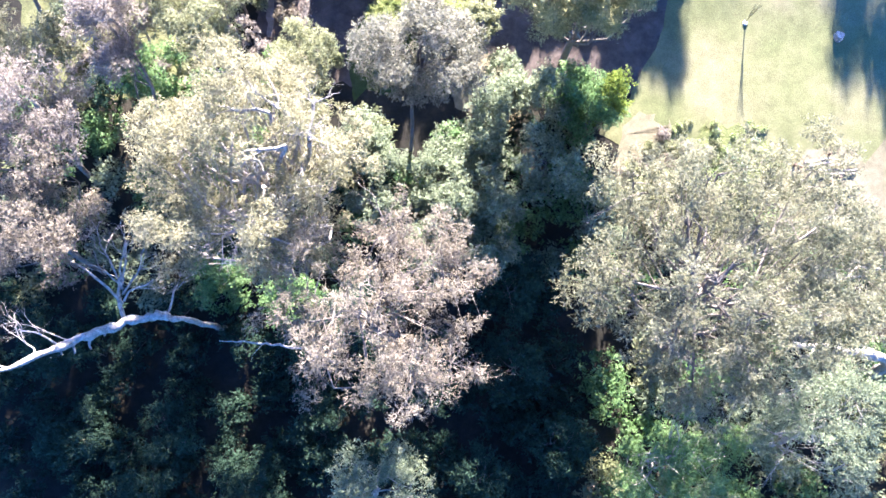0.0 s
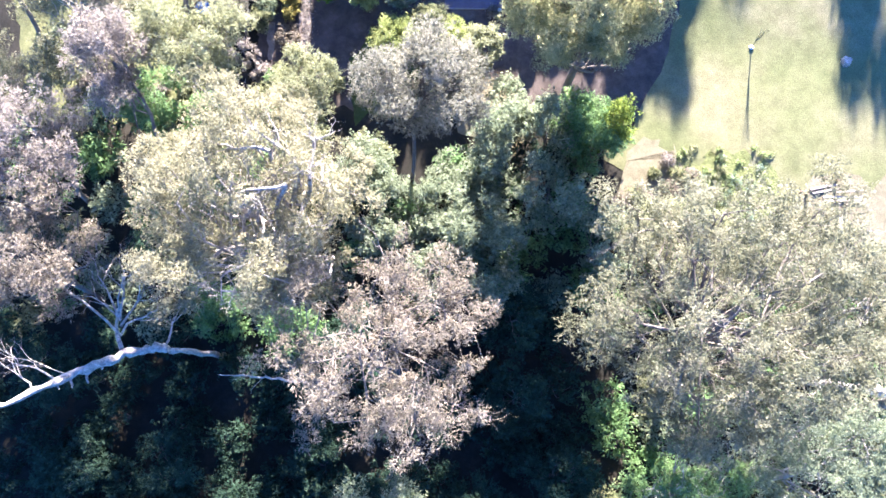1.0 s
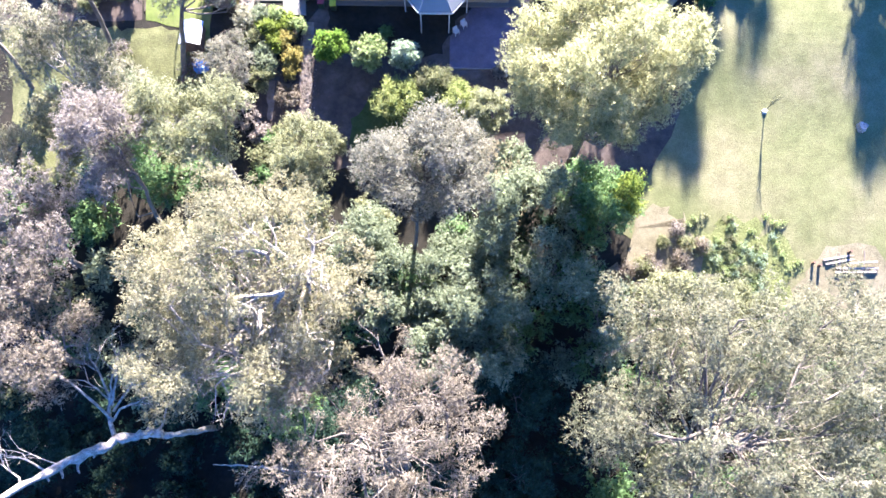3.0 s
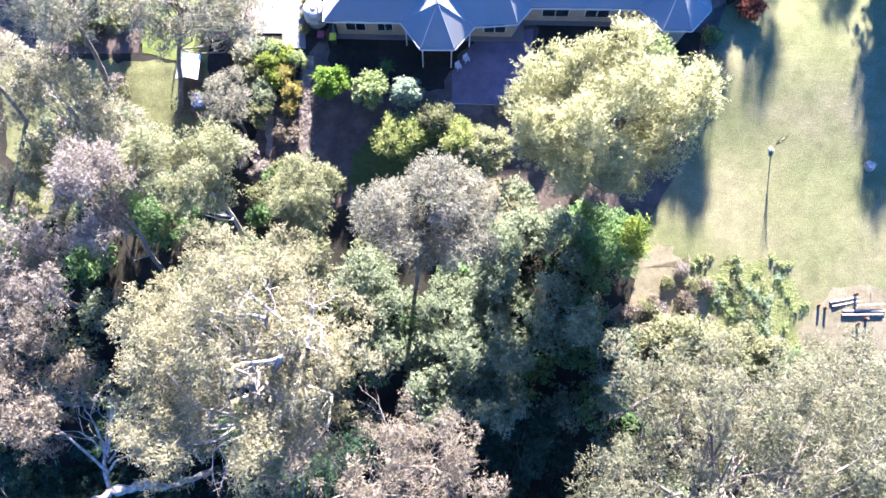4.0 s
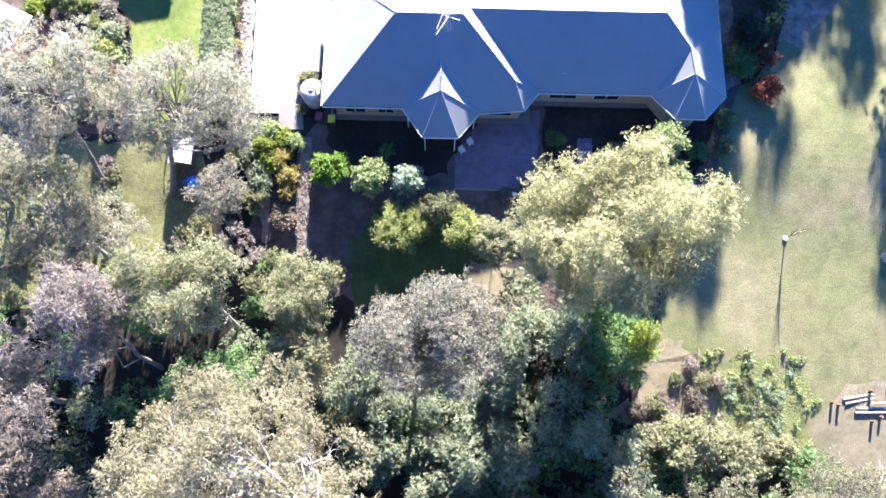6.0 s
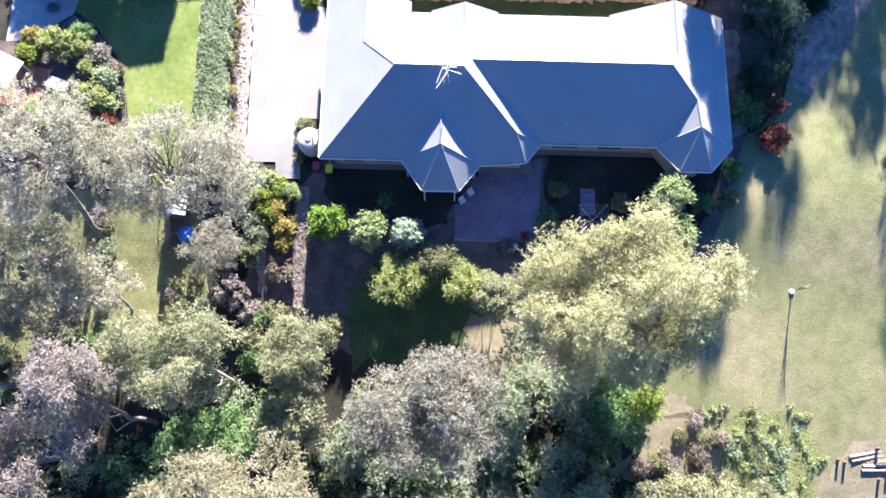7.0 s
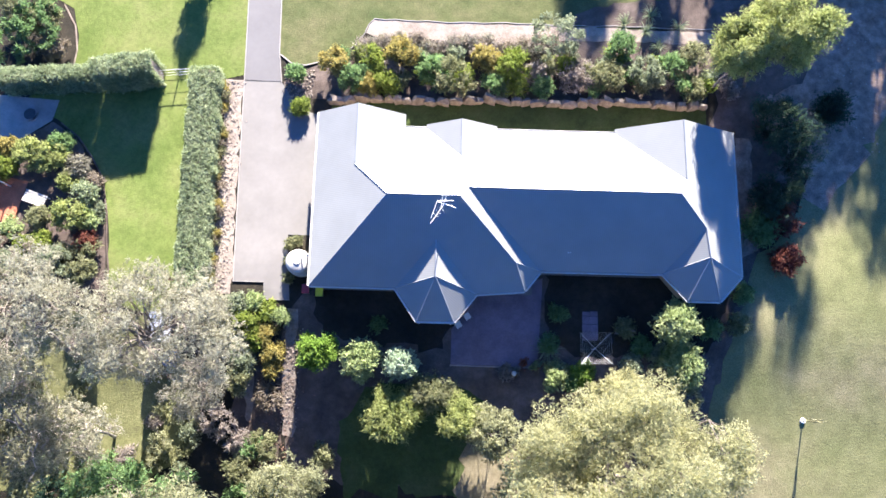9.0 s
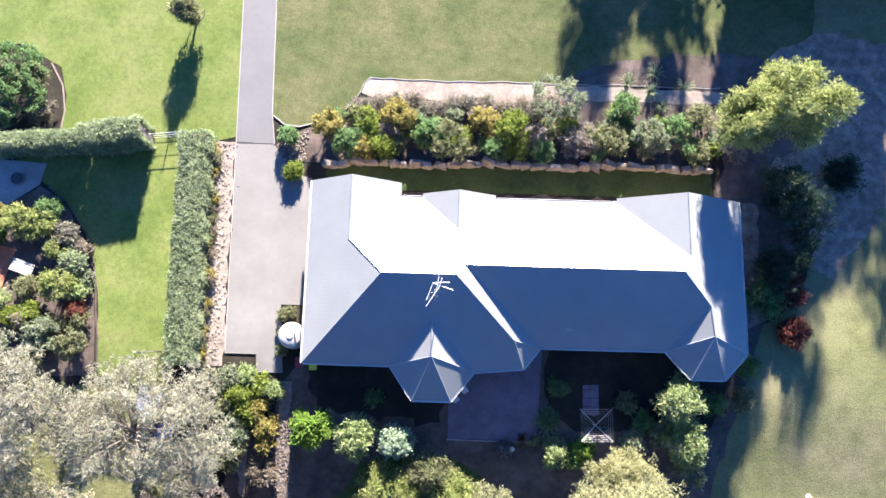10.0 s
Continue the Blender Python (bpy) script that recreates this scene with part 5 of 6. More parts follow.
def shed():
    """Garden shed below the gums, pale roof and brown boards."""
    x, y = -23.3, 45.6
    z = ground_z(44.6)
    r = thing("garden_shed", (x, y, z), "brown timber garden shed with a pale metal roof", "shed", turn=-2)
    r.scale = (0.85, 0.95, 0.8)
    bm = boxed(-1.0, 1.0, -1.1, 1.1, 0.0, 1.95)
    part("wall", bm, M_BROWN, r)
    for k in range(10):
        xx = -0.95 + k * 0.21
        part("board", boxed(xx - 0.09, xx + 0.09, -1.125, -1.104, 0.05, 1.9), M_BROWN, r)
    part("door", boxed(-0.4, 0.4, -1.15, -1.128, 0.05, 1.8), M_BROWN, r)
    for s in (-1, 1):
        b2 = bmesh.new()
        v = [b2.verts.new(p) for p in ((0, -1.25, 2.35), (0, 1.25, 2.35), (s * 1.15, 1.25, 1.9), (s * 1.15, -1.25, 1.9))]
        f = b2.faces.new(v)
        ex = bmesh.ops.extrude_face_region(b2, geom=[f])
        for g in ex["geom"]:
            if isinstance(g, bmesh.types.BMVert):
                g.co.z += 0.04
        bmesh.ops.recalc_face_normals(b2, faces=b2.faces[:])
        part("roof_sheet", b2, M_METAL, r)


shed()


def tarp():
    x, y = -22.7, 43.2
    r = thing("tarpaulin", (x, y, ground_z(y)), "crumpled blue tarpaulin over a heap beside the shed", "tarpaulin")
    rng = np.random.default_rng(4)
    bm = bmesh.new()
    bmesh.ops.create_icosphere(bm, subdivisions=3, radius=1.0)
    for v in bm.verts:
        k = 1 + 0.25 * noise.noise(v.co * 2.2)
        v.co = Vector((v.co.x * 0.75 * k, v.co.y * 0.7 * k, max(-0.02, v.co.z * 0.75 * k)))
    part("sheet", bm, M_BLUE, r)


tarp()


def brush_pile(x, y, rx, ry, h, seed):
    """A heap of cut branches, lying every way."""
    r = thing("brush_pile", (x, y, ground_z(y)), "heap of dry brown cut branches below the shed", "brush pile")
    rng = np.random.default_rng(seed)
    for k in range(70):
        a, d = rng.uniform(0, 2 * math.pi), math.sqrt(rng.random())
        c = Vector((rx * d * math.cos(a), ry * d * math.sin(a), h * (1 - d * d) * rng.random() + 0.05))
        w = Vector((math.cos(a * 3), math.sin(a * 5 + k), rng.normal(0, 0.2))).normalized() * rng.uniform(0.5, 1.1)
        t = Wood()
        t.limb(rng, c - w, c + w, rng.uniform(0.02, 0.05), 0.012, 0.1, 5, 4)
        t.make("branch", M_BROWN if k % 3 else M_BARK_GREY, r)


brush_pile(-23.4, 43.0, 1.0, 1.5, 0.9, 71)


def timber_stack():
    o = Vector((34.5, 26.2, ground_z(26.2)))
    for a, b, s in (((33.0, 26.4, 0.12), (37.6, 27.3, 0.0), 0.09), ((33.2, 26.05, 0.12), (37.4, 26.9, 0.02), 0.08), ((34.1, 25.7, 0.12), (37.8, 25.75, 0.12), 0.1), ((34.0, 25.35, 0.12), (37.6, 25.45, 0.12), 0.1), ((35.2, 26.1, 0.3), (37.7, 26.3, 0.28), 0.08)):
        av, bv = Vector(a), Vector(b)
        g = ground_z(av.y)
        r = thing("timber_beam", (av.x, av.y, g), "pale weathered timber beam lying in a loose stack", "timber", "stack of beams")
        bm = boxed(-s, s, -s * 0.8, s * 0.8, 0, (bv - av).length, bevel=0.02)
        m = (bv - av).to_track_quat("Z", "Y").to_matrix().to_4x4()
        bmesh.ops.transform(bm, matrix=Matrix.Translation((0, 0, a[2])) @ m, verts=bm.verts)
        part("beam", bm, M_TIMBER, r)
    for x, y in ((34.4, 25.9), (36.6, 26.2)):
        r = thing("bearer", (x, y, ground_z(y)), "short dark log bearing the stacked beams", "timber")
        part("log", bar(bmesh.new(), (0, -1.0, -0.14), (0.1, 1.1, 0.22), 0.06, 9), M_BARK_GREY, r)
    for x, y, h in ((32.6, 25.9, 0.5), (32.05, 26.1, 0.5), (35.3, 27.1, 0.6), (36.1, 25.0, 0.45), (35.4, 24.6, 0.5)):
        r = thing("fence_post", (x, y, ground_z(y)), "old grey timber post beside the stacked beams", "post", "old fence posts")
        part("shaft", bar(bmesh.new(), (0, 0, -0.2), (0.03, 0.02, h), 0.14, 9, 0.12), M_BROWN, r)


timber_stack()


M_STRAW = plain("straw_bark", (0.27, 0.26, 0.15), 0.9, 0, 0.15, 3.0)


def sapling():
    x, y = 28.42, 39.8
    r = thing("sapling", (x, y, ground_z(y)), "bare young tree with a white guard at its foot", "tree")
    rng = np.random.default_rng(6)
    w = Wood()
    w.tube([(0, 0, -0.1), (0.02, 0, 0.6), (0, 0.02, 1.1)], [0.06, 0.05, 0.045], 7)
    w.make("trunk", M_STRAW, r)
    for dx, dy in ((-0.32, 0.1), (-0.12, -0.1), (0.1, 0.12), (0.3, 0.0)):
        b = Wood()
        b.limb(rng, (0, 0.02, 1.0), (dx + 0.15, dy, 2.9), 0.042, 0.028, 0.03, 5, 5)
        b.make("branch", M_STRAW, r)
    bm = bmesh.new()
    bmesh.ops.create_cone(bm, cap_ends=True, segments=16, radius1=0.25, radius2=0.2, depth=0.14, matrix=Matrix.Translation((0, 0, 0.07)))
    part("guard", bm, M_WHITE, r)


sapling()
_r = thing("tree_stump", (37.1, 38.4, ground_z(38.4)), "pale weathered tree stump in the paddock", "stump")
_b = bmesh.new()
bmesh.ops.create_cone(_b, cap_ends=True, segments=14, radius1=0.5, radius2=0.34, depth=0.55, matrix=Matrix.Translation((0, 0, 0.22)))
for _v in _b.verts:
    _v.co += Vector((noise.noise(_v.co * 3), noise.noise(_v.co * 3 + Vector((5, 0, 0))), 0)) * 0.15
part("wood", _b, M_DEAD, _r)


def gate():
    a, b = Vector((-25.5, 67.0)), Vector((-22.5, 67.3))
    z = ground_z(67)
    r = thing("garden_gate", (a.x, a.y, z), "pale tubular metal gate between two hedges", "gate")
    d = b - a
    for k in (0.2, 0.7, 1.2):
        part("rail", bar(bmesh.new(), (0, 0, k), (d.x, d.y, k), 0.016 if k < 1 else 0.028, 7), M_METAL, r)
    for t in (0, 0.5, 1):
        part("post", bar(bmesh.new(), (d.x * t, d.y * t, -0.1), (d.x * t, d.y * t, 1.3), 0.045, 8), M_METAL, r)


gate()

# ---- the neighbour's garden ----
drape("neighbour_paving", [(-40, 60), (-38.0, 60.2), (-34.4, 62.8), (-34.0, 64.6), (-40, 65)], 0.04, M_KERB, "pale grey paving round a fire pit", "paving")
drape("neighbour_bed", wavy([(-42, 47), (-28.3, 47.5), (-28.9, 54.5), (-29.8, 57.8), (-32, 61.2), (-34.4, 62.7), (-38, 60.2), (-42, 60)], 0.08, 0.8, 12), 0.012, M_MULCH, "planted bed of the neighbour's garden", "garden bed")
_r = thing("fire_pit", (-36.2, 63.2, ground_z(63.2) + 0.04), "round dark steel fire pit on paving", "fire pit")
_b = bmesh.new()
bmesh.ops.create_cone(_b, cap_ends=True, segments=24, radius1=0.32, radius2=0.5, depth=0.3, matrix=Matrix.Translation((0, 0, 0.17)))
part("bowl", _b, M_DARKMETAL, _r)
_b = bmesh.new()
bmesh.ops.create_cone(_b, cap_ends=True, segments=24, radius1=0.55, radius2=0.55, depth=0.04, matrix=Matrix.Translation((0, 0, 0.02)))
part("hearth", _b, M_KERB, _r)


def deck():
    o = (-37.0, 55.3, ground_z(55))
    r = thing("deck", o, "terracotta-coloured timber deck beside the planting", "deck", turn=-12)
    for k in range(16):
        part("board", boxed(-2.4, 0.9, -2.2 + k * 0.28, -2.2 + k * 0.28 + 0.265, 0.12, 0.17), M_TERRA, r)
    part("frame", boxed(-2.35, 0.85, -2.15, 2.2, 0.0, 0.118), M_BROWN, r)


deck()


def pergola():
    r = thing("neighbour_roof", (-39.1, 56.3, ground_z(56)), "weathered pale patio roof on posts at the neighbour's house", "patio roof", turn=-25)
    part("roof_sheet", boxed(-3.0, 1.8, -1.9, 1.6, 2.15, 2.22), M_TANK, r)
    for x, y in ((1.6, -1.7), (1.6, 1.4), (-2.8, -1.7), (-2.8, 1.4)):
        part("post", boxed(x - 0.05, x + 0.05, y - 0.05, y + 0.05, 0, 2.15), M_WHITE, r)


pergola()


def bench():
    r = thing("garden_bench", (-34.6, 55.8, ground_z(55.8) + 0.02), "slatted white timber bench table in the neighbour's garden", "bench", turn=-18)
    for k in range(5):
        part("slat", boxed(-0.95, 0.95, -0.5 + k * 0.21, -0.34 + k * 0.21, 0.68, 0.72), M_TANK, r)
    for x in (-0.8, 0.8):
        for y in (-0.4, 0.4):
            part("leg", boxed(x - 0.04, x + 0.04, y - 0.04, y + 0.04, 0, 0.68), M_WHITE, r)


bench()
N = "shrubs of the neighbour's garden"
for i, (x, y, rx, rz, mat, lab) in enumerate((
    (-34.1, 54.2, 0.75, 0.65, L_OLIVE, "clipped ball of olive foliage"), (-33.5, 52.1, 0.7, 0.6, L_LIME, "clipped ball of lime foliage"), (-34.9, 51.9, 0.7, 0.5, L_LIME, "lime rounded low shrub"), (-31.3, 54.4, 1.25, 1.0, L_FEATHER, "yellow-olive leafy shrub"), (-32.1, 57.3, 0.55, 0.5, L_FEATHER, "clipped ball of yellow foliage"), (-37.4, 60.2, 0.7, 0.6, L_GOLD, "golden tufted shrub"), (-29.6, 55.0, 0.5, 0.35, L_PALE, "low pale plant"), (-30.0, 57.4, 0.6, 0.4, L_PINK, "low brownish plant"),
    (-30.0, 52.4, 0.8, 0.5, L_RED, "reddish strap-leaved plant"), (-33.7, 59.3, 1.2, 0.9, L_FEATHER, "yellow-green leafy shrub"), (-35.2, 59.5, 1.3, 0.9, L_FEATHER, "green leafy shrub"), (-31.3, 58.6, 0.8, 0.6, L_GREY, "greyish twiggy shrub"), (-30.4, 56.3, 0.85, 0.7, L_HEDGE, "white-flecked green shrub"),
    (-37.3, 58.4, 0.9, 0.7, L_LIME, "light green leafy shrub"), (-32.2, 50.6, 1.2, 0.9, L_PALE, "green shrub"), (-36.0, 50.0, 1.3, 1.0, L_PALE, "green shrub"), (-30.0, 49.8, 1.1, 0.9, L_OLIVE, "olive leafy shrub"), (-38.0, 52.0, 1.2, 1.0, L_PALE, "green shrub"), (-33.0, 60.5, 0.9, 0.6, L_GREEN, "green low shrub"),
    (-36.2, 72.6, 1.8, 1.4, L_GREEN, "broad dark green bush"), (-35.4, 71.2, 1.4, 1.2, L_OLIVE, "rounded olive bush"), (-37.6, 69.0, 1.9, 1.6, L_GREEN, "broad dark green bush"), (-36.0, 70.3, 2.0, 1.6, L_GREEN, "broad green bush on the lawn's edge"), (-34.6, 69.0, 1.0, 0.8, L_PINK, "brownish bush on the lawn's edge"), (-37.8, 71.8, 1.8, 1.5, L_OLIVE, "broad olive bush on the lawn's edge"))):
    shrub("shrub", lab + " beside the neighbour's lawn", (x, y), (rx * 1.25, rx * 1.25, rz * 1.25), mat, 36, 90, (0.18, 0.05), 440 + i, 0.32, group=N)

rng_n = np.random.default_rng(55)
for i in range(16):
    x, y = rng_n.uniform(-38, -29.6), rng_n.uniform(48, 58.5)
    if -38.5 < x < -33.5 and 53.5 < y < 57.5:
        continue
    q = rng_n.uniform(0.6, 1.2)
    shrub("shrub", "leafy garden shrub beside the neighbour's lawn", (x, y), (q, q, q * 0.8), (L_FEATHER, L_BRIGHT, L_OLIVE, L_PINK)[i % 4], 22, 80, (0.18, 0.05), 560 + i, 0.32, group=N)

# weeds and scrub along the paddock's lower edge
W = "scrub on the paddock's edge"
rng_w = np.random.default_rng(31)
for i in range(18):
    x, y = rng_w.uniform(15.5, 30), rng_w.uniform(20.0, 23.4)
    s = rng_w.uniform(0.8, 1.4)
    shrub("scrub", "pale sage-green scrub below the paddock", (x, y), (s, s, s * 0.7), (L_SAGE, L_PALE, L_SAGE, L_GREY)[i % 4], 22, 70, (0.22, 0.045), 460 + i, 0.4, group=W)
for i in range(84):
    x, y = rng_w.normal(25.6, 2.7), min(30.2, rng_w.normal(26.4, 2.1))
    s = rng_w.uniform(0.18, 0.4)
    shrub("grass_tuft", "fresh green weeds in the paddock's lower grass", (x, y), (s * 1.5, s * 1.5, s * 0.4), (L_BRIGHT, L_BRIGHT, L_FROST, L_SAGE)[i % 4], 7, 16, (0.17, 0.03), 800 + i, 0.16, group="weeds of the paddock", category="grass")
for i in range(18):
    x, y, s = rng_w.uniform(15.2, 22.5), rng_w.uniform(23.8, 29.0), rng_w.uniform(0.35, 0.8)
    shrub("scrub", "dry brown brush at the field's corner", (x, y), (s, s, s * 0.7), (L_PINK, L_OLIVE, L_PINK, L_PURP)[i % 4], 14, 50, (0.24, 0.03), 960 + i, 0.36, group=W)
rng_k = np.random.default_rng(35)
for i in range(34):
    x, y, s = rng_k.uniform(-38, -20.5), rng_k.uniform(33.5, 45.5), rng_k.uniform(0.35, 1.1)
    if -25 < x < -21 and y > 41.5:
        continue
    shrub("scrub", "low straggly scrub on the sunlit bank", (x, y), (s, s, s * 0.5), (L_SAGE, L_OLIVE, L_PURP, L_PALE)[i % 4], 14, 50, (0.2, 0.04), 700 + i, 0.36, group="scrub on the bank")
for i, (x, y, s, mat) in enumerate(((-18.6, 47.2, 1.2, L_SILVER), (-17.4, 47.6, 1.0, L_PALE), (-18.2, 45.4, 1.3, L_OLIVE), (-16.0, 47.8, 0.8, L_BRIGHT), (-13.9, 46.9, 0.8, L_BRIGHT), (-15.8, 45.0, 1.0, L_LIME), (-16.6, 43.0, 1.2, L_PALE), (-14.4, 42.6, 0.8, L_GOLD), (7.7, 45.2, 0.7, L_GREEN), (8.6, 43.2, 0.8, L_PALE), (9.6, 42.4, 0.9, L_GREEN), (16.5, 44.5, 1.0, L_PALE), (15.0, 45.2, 0.8, L_GREEN), (13.8, 46.6, 0.7, L_OLIVE), (20.5, 46.8, 1.0, L_GREEN), (18.8, 41.5, 1.3, L_PALE), (8.4, 47.6, 0.7, L_GREEN), (22.8, 47.2, 0.9, L_OLIVE), (23.2, 49.6, 0.8, L_GREEN), (4.4, 43.0, 0.35, L_PURP), (-6.0, 46.4, 0.4, L_GREEN), (-16.8, 41.8, 1.3, L_OLIVE), (-18.4, 38.5, 1.5, L_PURP), (-19.0, 42.0, 1.5, L_GREY), (-10.0, 36.0, 1.0, L_OLIVE), (-16.6, 34.6, 1.3, L_OLIVE), (-15.8, 36.4, 1.0, L_GREEN), (-16.4, 33.0, 1.2, L_GREEN), (-15.0, 33.6, 1.1, L_OLIVE), (-16.8, 36.8, 1.0, L_PURP))):
    shrub("shrub", "leafy garden shrub in the shaded bed", (x, y), (s, s, s * 0.75), mat, 20, 80, (0.2, 0.05), 490 + i, 0.34, group=R)


def strap_plant(x, y, r, mat, label, seed):
    """A rosette of long arching leaves."""
    rng = np.random.default_rng(seed)
    root = thing("strap_plant", (x, y, ground_z(y)), label, "plant")
    v, f = [], []
    for k in range(34):
        a = rng.uniform(0, 2 * math.pi)
        L, up = r * rng.uniform(0.7, 1.1), rng.uniform(0.3, 1.1) * r
        d, s = np.array([math.cos(a), math.sin(a)]), np.array([-math.sin(a), math.cos(a)]) * 0.045
        for i in range(5):
            t = i / 4
            c = d * L * t
            z = up * math.sin(t * 2.2)
            w = (1 - t) * 0.9 + 0.1
            v += [(*(c - s * w), z), (*(c + s * w), z)]
            if i:
                o = len(v) - 4
                f.append((o, o + 1, o + 3, o + 2))
    mesh_of("rosette", v, f, mat, root)


for i, (x, y, r, mat) in enumerate(((7.7, 45.2, 1.1, L_GREEN), (24.8, 56.5, 1.2, L_GREEN), (-30.2, 52.3, 0.9, L_RED), (14.1, 72.9, 0.95, L_HEDGE), (16.4, 73.8, 1.0, L_HEDGE), (15.9, 72.2, 1.0, L_HEDGE), (18.8, 72.8, 0.9, L_HEDGE), (17.0, 70.9, 0.9, L_HEDGE), (-13.4, 64.5, 0.95, L_LIME), (5.2, 43.0, 0.5, L_GREY), (-14.6, 41.0, 1.2, L_PINK))):
    strap_plant(x, y, r, mat, "arching strap-leaved plant in the garden bed", 520 + i)


# ---- details of the garden ----
# the bare leader of the cream gum
_o = Vector((-12.5, 15.0, ground_z(15.0)))
_g = np.random.default_rng(91)
for _a, _w, _l in (((-8.9, 19.9, 19.2), (-0.78, 0.6, 0.14), 3.3), ((-9.5, 18.5, 19.2), (-1.0, -0.25, 0.14), 2.9), ((-8.2, 19.0, 18.8), (0.05, 1.0, 0.15), 2.2), ((-10.6, 20.6, 19.4), (-1.0, 0.1, 0.12), 2.6)):
    _w2 = Wood()
    _w2.limb(_g, Vector((-12.4, 17.0, 9.5)) - _o, Vector(_a) - _o, 0.2, 0.14, 0.06, 5, 5)
    fork(_w2, _g, Vector(_a) - _o, Vector(_w).normalized(), _l, 0.13, 4)
    _w2.make("bare_limb", M_DEAD, cream_gum)
shrub("shrub", "tall creamy yellow-green bush beside the clothes hoist", (13.30, 40.97), (3.2, 2.4, 2.9), L_YEL, 110, 150, (0.18, 0.035), 601, 0.6, group=R)
shrub("shrub", "bright green low bush beside the clothes hoist", (10.35, 43.03), (0.9, 1.0, 0.8), L_FRESH, 26, 80, (0.2, 0.05), 602, 0.34, group=R)


def stones(name, label, pts, size, seed, mat, category="stones"):
    """Loose stones strewn over a patch, each a rough little block."""
    rng = np.random.default_rng(seed)
    v, f = [], []
    quad = ((0, 1, 2, 3), (4, 7, 6, 5), (0, 4, 5, 1), (1, 5, 6, 2), (2, 6, 7, 3), (3, 7, 4, 0))
    y0 = float(np.mean([p[1] for p in pts]))
    for x, y in pts:
        w, d, h = size * rng.uniform(0.5, 1.5), size * rng.uniform(0.5, 1.4), size * rng.uniform(0.4, 0.9)
        a = rng.uniform(0, math.pi)
        o = len(v)
        for sx, sy, sz in ((-1, -1, 0), (-1, 1, 0), (1, 1, 0), (1, -1, 0), (-0.6, -0.6, 1), (-0.6, 0.6, 1), (0.6, 0.6, 1), (0.6, -0.6, 1)):
            px, py = sx * w / 2 + rng.normal(0, size * 0.08), sy * d / 2 + rng.normal(0, size * 0.08)
            v.append((x + px * math.cos(a) - py * math.sin(a), y - y0 + px * math.sin(a) + py * math.cos(a), ground_z(y) - ground_z(y0) + 0.02 + sz * h))
        f += [tuple(o + q for q in c) for c in quad]
    ob = mesh_of(name, v, f, mat)
    ob.matrix_world = pose(0, y0, ground_z(y0))
    return tagged(ob, label, category, "", "stuff")


_g = np.random.default_rng(92)
stones("border_stones", "loose pale stones in the gravel border", [(-19.1 - 0.02 * (y - 48) + _g.normal(0, 0.45), y) for y in _g.uniform(48.6, 66.8, 700)], 0.11, 93, M_ROCK)
stones("bed_stones", "loose pale stones at the bed's end", [(_g.uniform(-15.0, -12.4), y) for y in _g.uniform(65.4, 68.0, 220)], 0.12, 94, M_ROCK)
stones("path_stones", "rubble and dry bark along the garden path", [(_g.normal(-14.2, 1.3), y) for y in _g.uniform(34.5, 43.5, 300)], 0.1, 95, M_BROWN)
stones("rubble_path", "pale pinkish rubble along the sandy path", [(_g.normal(-13.05, 0.32), y) for y in _g.uniform(37.6, 47.4, 520)], 0.09, 97, M_ROCK)
stones("track_stones", "pale rubble on the bare ground", [(_g.normal(33.6, 1.6), y) for y in _g.uniform(62, 75, 90)], 0.12, 96, M_ROCK)
for i in range(26):
    y = 48.8 + i * 0.7 + _g.normal(0, 0.25)
    q = _g.uniform(0.25, 0.55)
    shrub("grass_tuft", "dry straw-coloured tuft in the gravel border", (-19.85 + _g.normal(0, 0.16), y), (q, q, q * 0.7), (L_PINK, L_GOLD, L_OLIVE)[i % 3], 8, 50, (0.22, 0.03), 610 + i, 0.2, group="tufts along the hedge", category="grass")

# patio edge, pots and small things in the house's shade
_r = thing("patio_edging", (3.4, 43.3, ground_z(43.3)), "row of pale bricks along the patio's edge", "edging")
_m = bpy.data.meshes.new("brick")
_b = boxed(-0.11, 0.11, -0.055, 0.055, 0, 0.09, bevel=0.01)
_b.to_mesh(_m)
_b.free()
_m.materials.append(M_ROCK)
for k in range(30):
    q = new("brick", _m)
    q.parent = _r
    q.matrix_local = pose(-3.45 + k * 0.235, _g.normal(0, 0.012), 0, 0, 0, _g.normal(0, 3))


def pot(x, y, r, mat, leaf, seed, label):
    z = ground_z(y) + 0.05
    t = thing("flower_pot", (x, y, z), label, "flower pot")
    w = Wood()
    w.tube([(0, 0, 0), (0, 0, r * 1.5), (0, 0, r * 1.55), (0, 0, r * 1.75)], [r * 0.65, r * 0.95, r * 1.08, r * 1.08], 14)
    w.make("pot", mat, t)
    rng = np.random.default_rng(seed)
    c = rng.normal(0, r * 0.6, (10, 3)) + np.array([0, 0, r * 2.3])
    v, f = leaves(rng, c, np.full((10, 3), r * 0.5), np.full(10, 26), 0.14, 0.04, 0.3)
    mesh_of("plant", v, f, leaf, t)


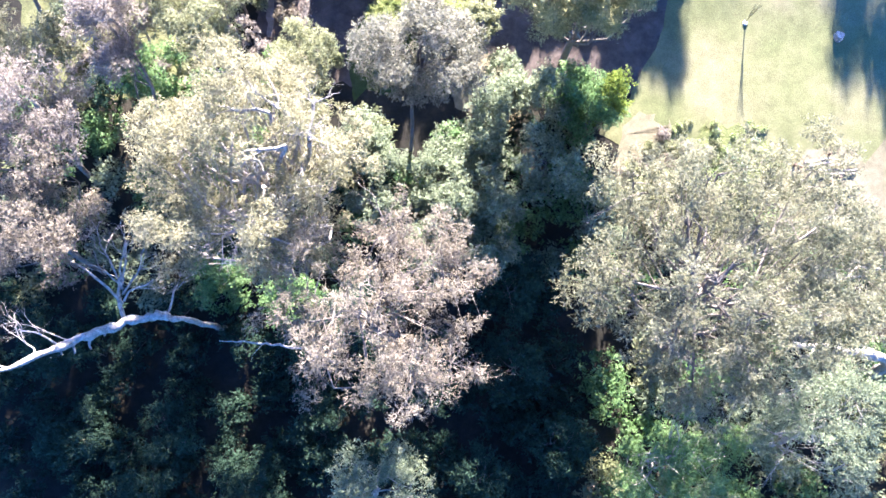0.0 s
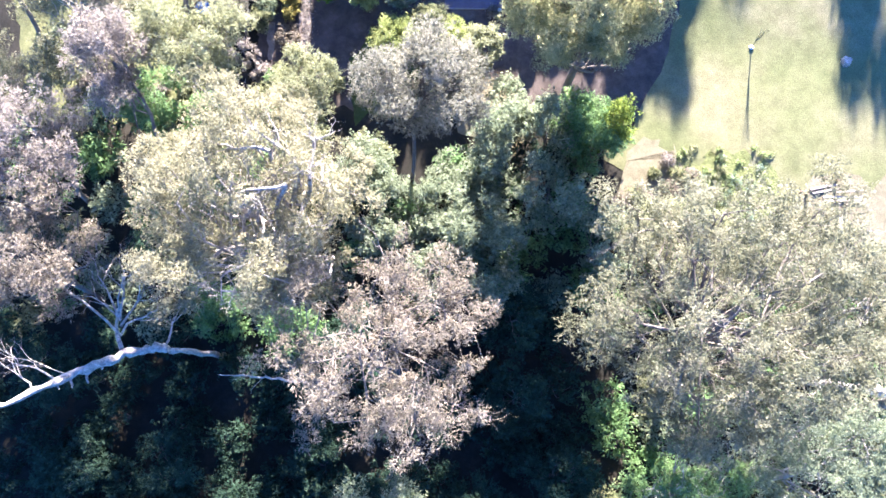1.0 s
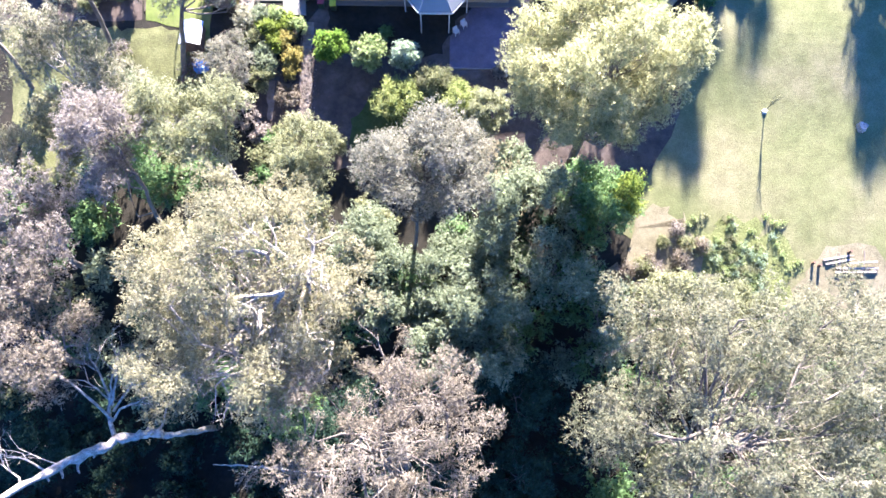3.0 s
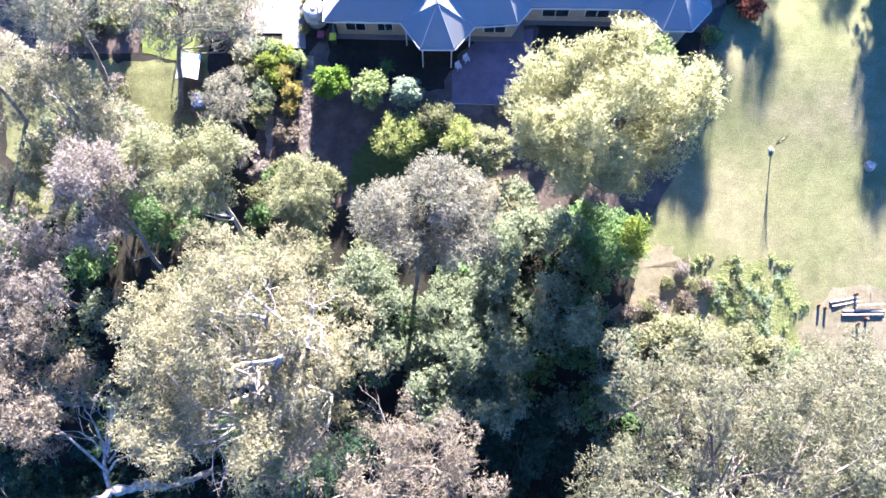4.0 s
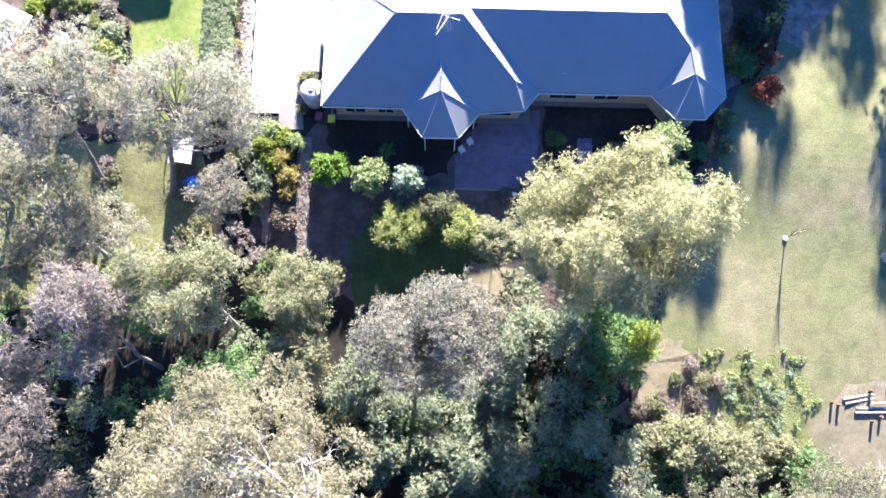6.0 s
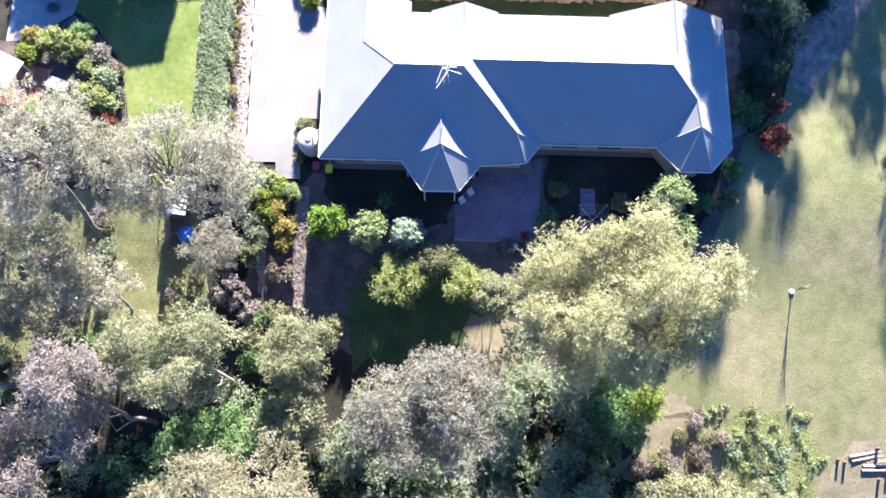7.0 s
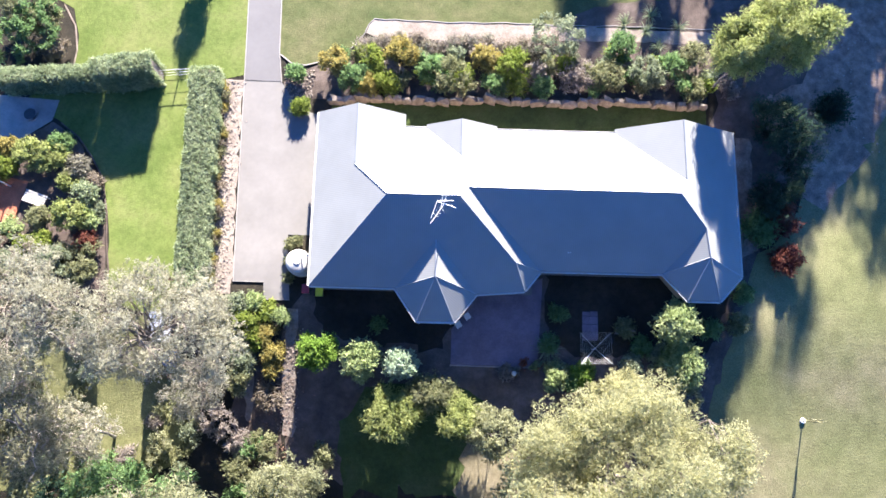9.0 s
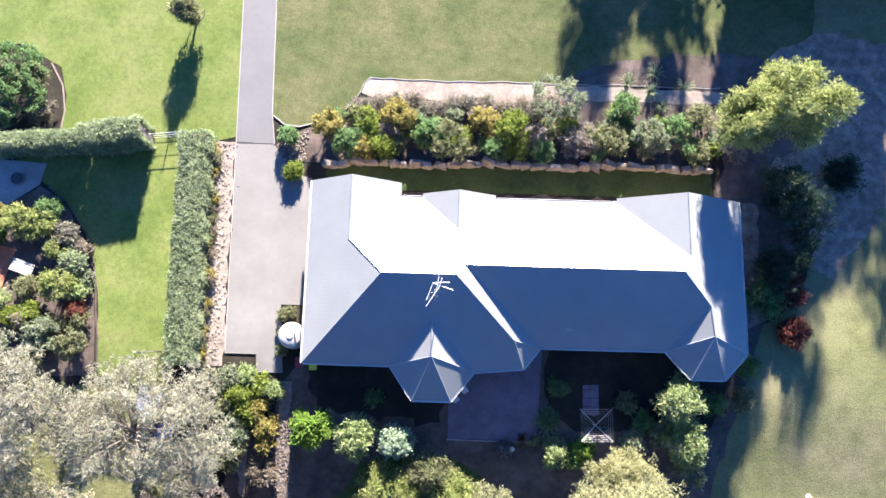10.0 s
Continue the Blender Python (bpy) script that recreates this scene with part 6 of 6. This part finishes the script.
pot(5.77, 43.64, 0.26, M_TERRA, L_RED, 631, "terracotta pot with a reddish plant")
pot(6.61, 43.54, 0.24, M_KERB, L_BRIGHT, 632, "pale pot with a flowering plant")
pot(7.16, 43.64, 0.2, M_TERRA, L_PALE, 633, "small terracotta pot with a green plant")
strap_plant(7.58, 44.87, 1.5, L_PALE, "large arching palm-like plant in the shade", 634)
shrub("shrub", "grey-leaved flowering shrub in the shade", (8.17, 42.62), (1.0, 1.1, 1.1), L_BRIGHT, 30, 70, (0.18, 0.05), 635, 0.34, group=R)
shrub("shrub", "pale leafy shrub near the clothes hoist", (14.29, 43.8), (1.0, 0.9, 1.1), L_PALE, 30, 70, (0.18, 0.05), 636, 0.34, group=R)


def ornament(x, y):
    # An added pedestal and bowl in place of a small whitish plant.
    t = thing("white_ornament", (x, y, ground_z(y)), "small white ornament standing in for a whitish plant", "bird bath")
    w = Wood()
    w.tube([(0, 0, 0), (0, 0, 0.08), (0, 0, 0.14), (0, 0, 0.7)], [0.22, 0.2, 0.09, 0.07], 12)
    w.make("pedestal", M_WHITE, t)
    w = Wood()
    w.tube([(0, 0, 0.68), (0, 0, 0.74), (0, 0, 0.77), (0, 0, 0.72)], [0.07, 0.17, 0.2, 0.12], 16)
    w.make("bowl", M_WHITE, t)


ornament(4.99, 42.8)


def seat_bench(x, y):
    t = thing("garden_bench", (x, y, ground_z(y)), "pale timber garden bench in the house's shade", "bench", turn=-8)
    for k in range(3):
        part("slat", boxed(-0.75, 0.75, -0.2 + k * 0.14, -0.08 + k * 0.14, 0.42, 0.46, bevel=0.006), M_KERB, t)
    part("backrest", boxed(-0.75, 0.75, 0.24, 0.28, 0.55, 0.85, bevel=0.01), M_KERB, t)
    for sx in (-0.65, 0.65):
        part("leg", boxed(sx - 0.04, sx + 0.04, -0.18, -0.1, 0, 0.42), M_TIMBER, t)
        part("leg", boxed(sx - 0.04, sx + 0.04, 0.2, 0.28, 0, 0.85), M_TIMBER, t)


seat_bench(13.78, 46.27)
_r = thing("stepping_path", (11.06, 47.6, ground_z(47.6)), "path of grey pavers from the house to the clothes hoist", "path")
for k in range(6):
    for j in range(2):
        part("paver", boxed(-0.62 + j * 0.64, 0.0 + j * 0.64, -2.0 + k * 0.66, -1.37 + k * 0.66, 0.02 + (k + j) % 3 * 0.004, 0.06 + (k + j) % 3 * 0.004, bevel=0.012), M_PAVER, _r)


def trellis(x, y):
    t = thing("garden_arch", (x, y, ground_z(y)), "dark metal garden arch with brown lattice beside the hedge", "arch", turn=4)
    for dy in (-0.3, 0.3):
        w = Wood()
        w.tube([(-1.0, dy, 0), (-1.0, dy, 1.5), (-0.8, dy, 1.95), (-0.4, dy, 2.2), (0.0, dy, 2.28), (0.4, dy, 2.2), (0.8, dy, 1.95), (1.0, dy, 1.5), (1.0, dy, 0)], [0.035] * 9, 6)
        w.make("hoop", M_DARKMETAL, t)
    for a in range(7):
        q = math.pi * a / 6
        part("crosspiece", bar(bmesh.new(), (math.cos(q), -0.3, 1.3 + math.sin(q) * 0.97), (math.cos(q), 0.3, 1.3 + math.sin(q) * 0.97), 0.02, 6), M_DARKMETAL, t)
    for k in range(9):
        part("lattice_slat", boxed(0.35 + k * 0.08, 0.39 + k * 0.08, 0.32, 0.36, 0.1, 1.9), M_BROWN, t)


trellis(-23.52, 49.04)
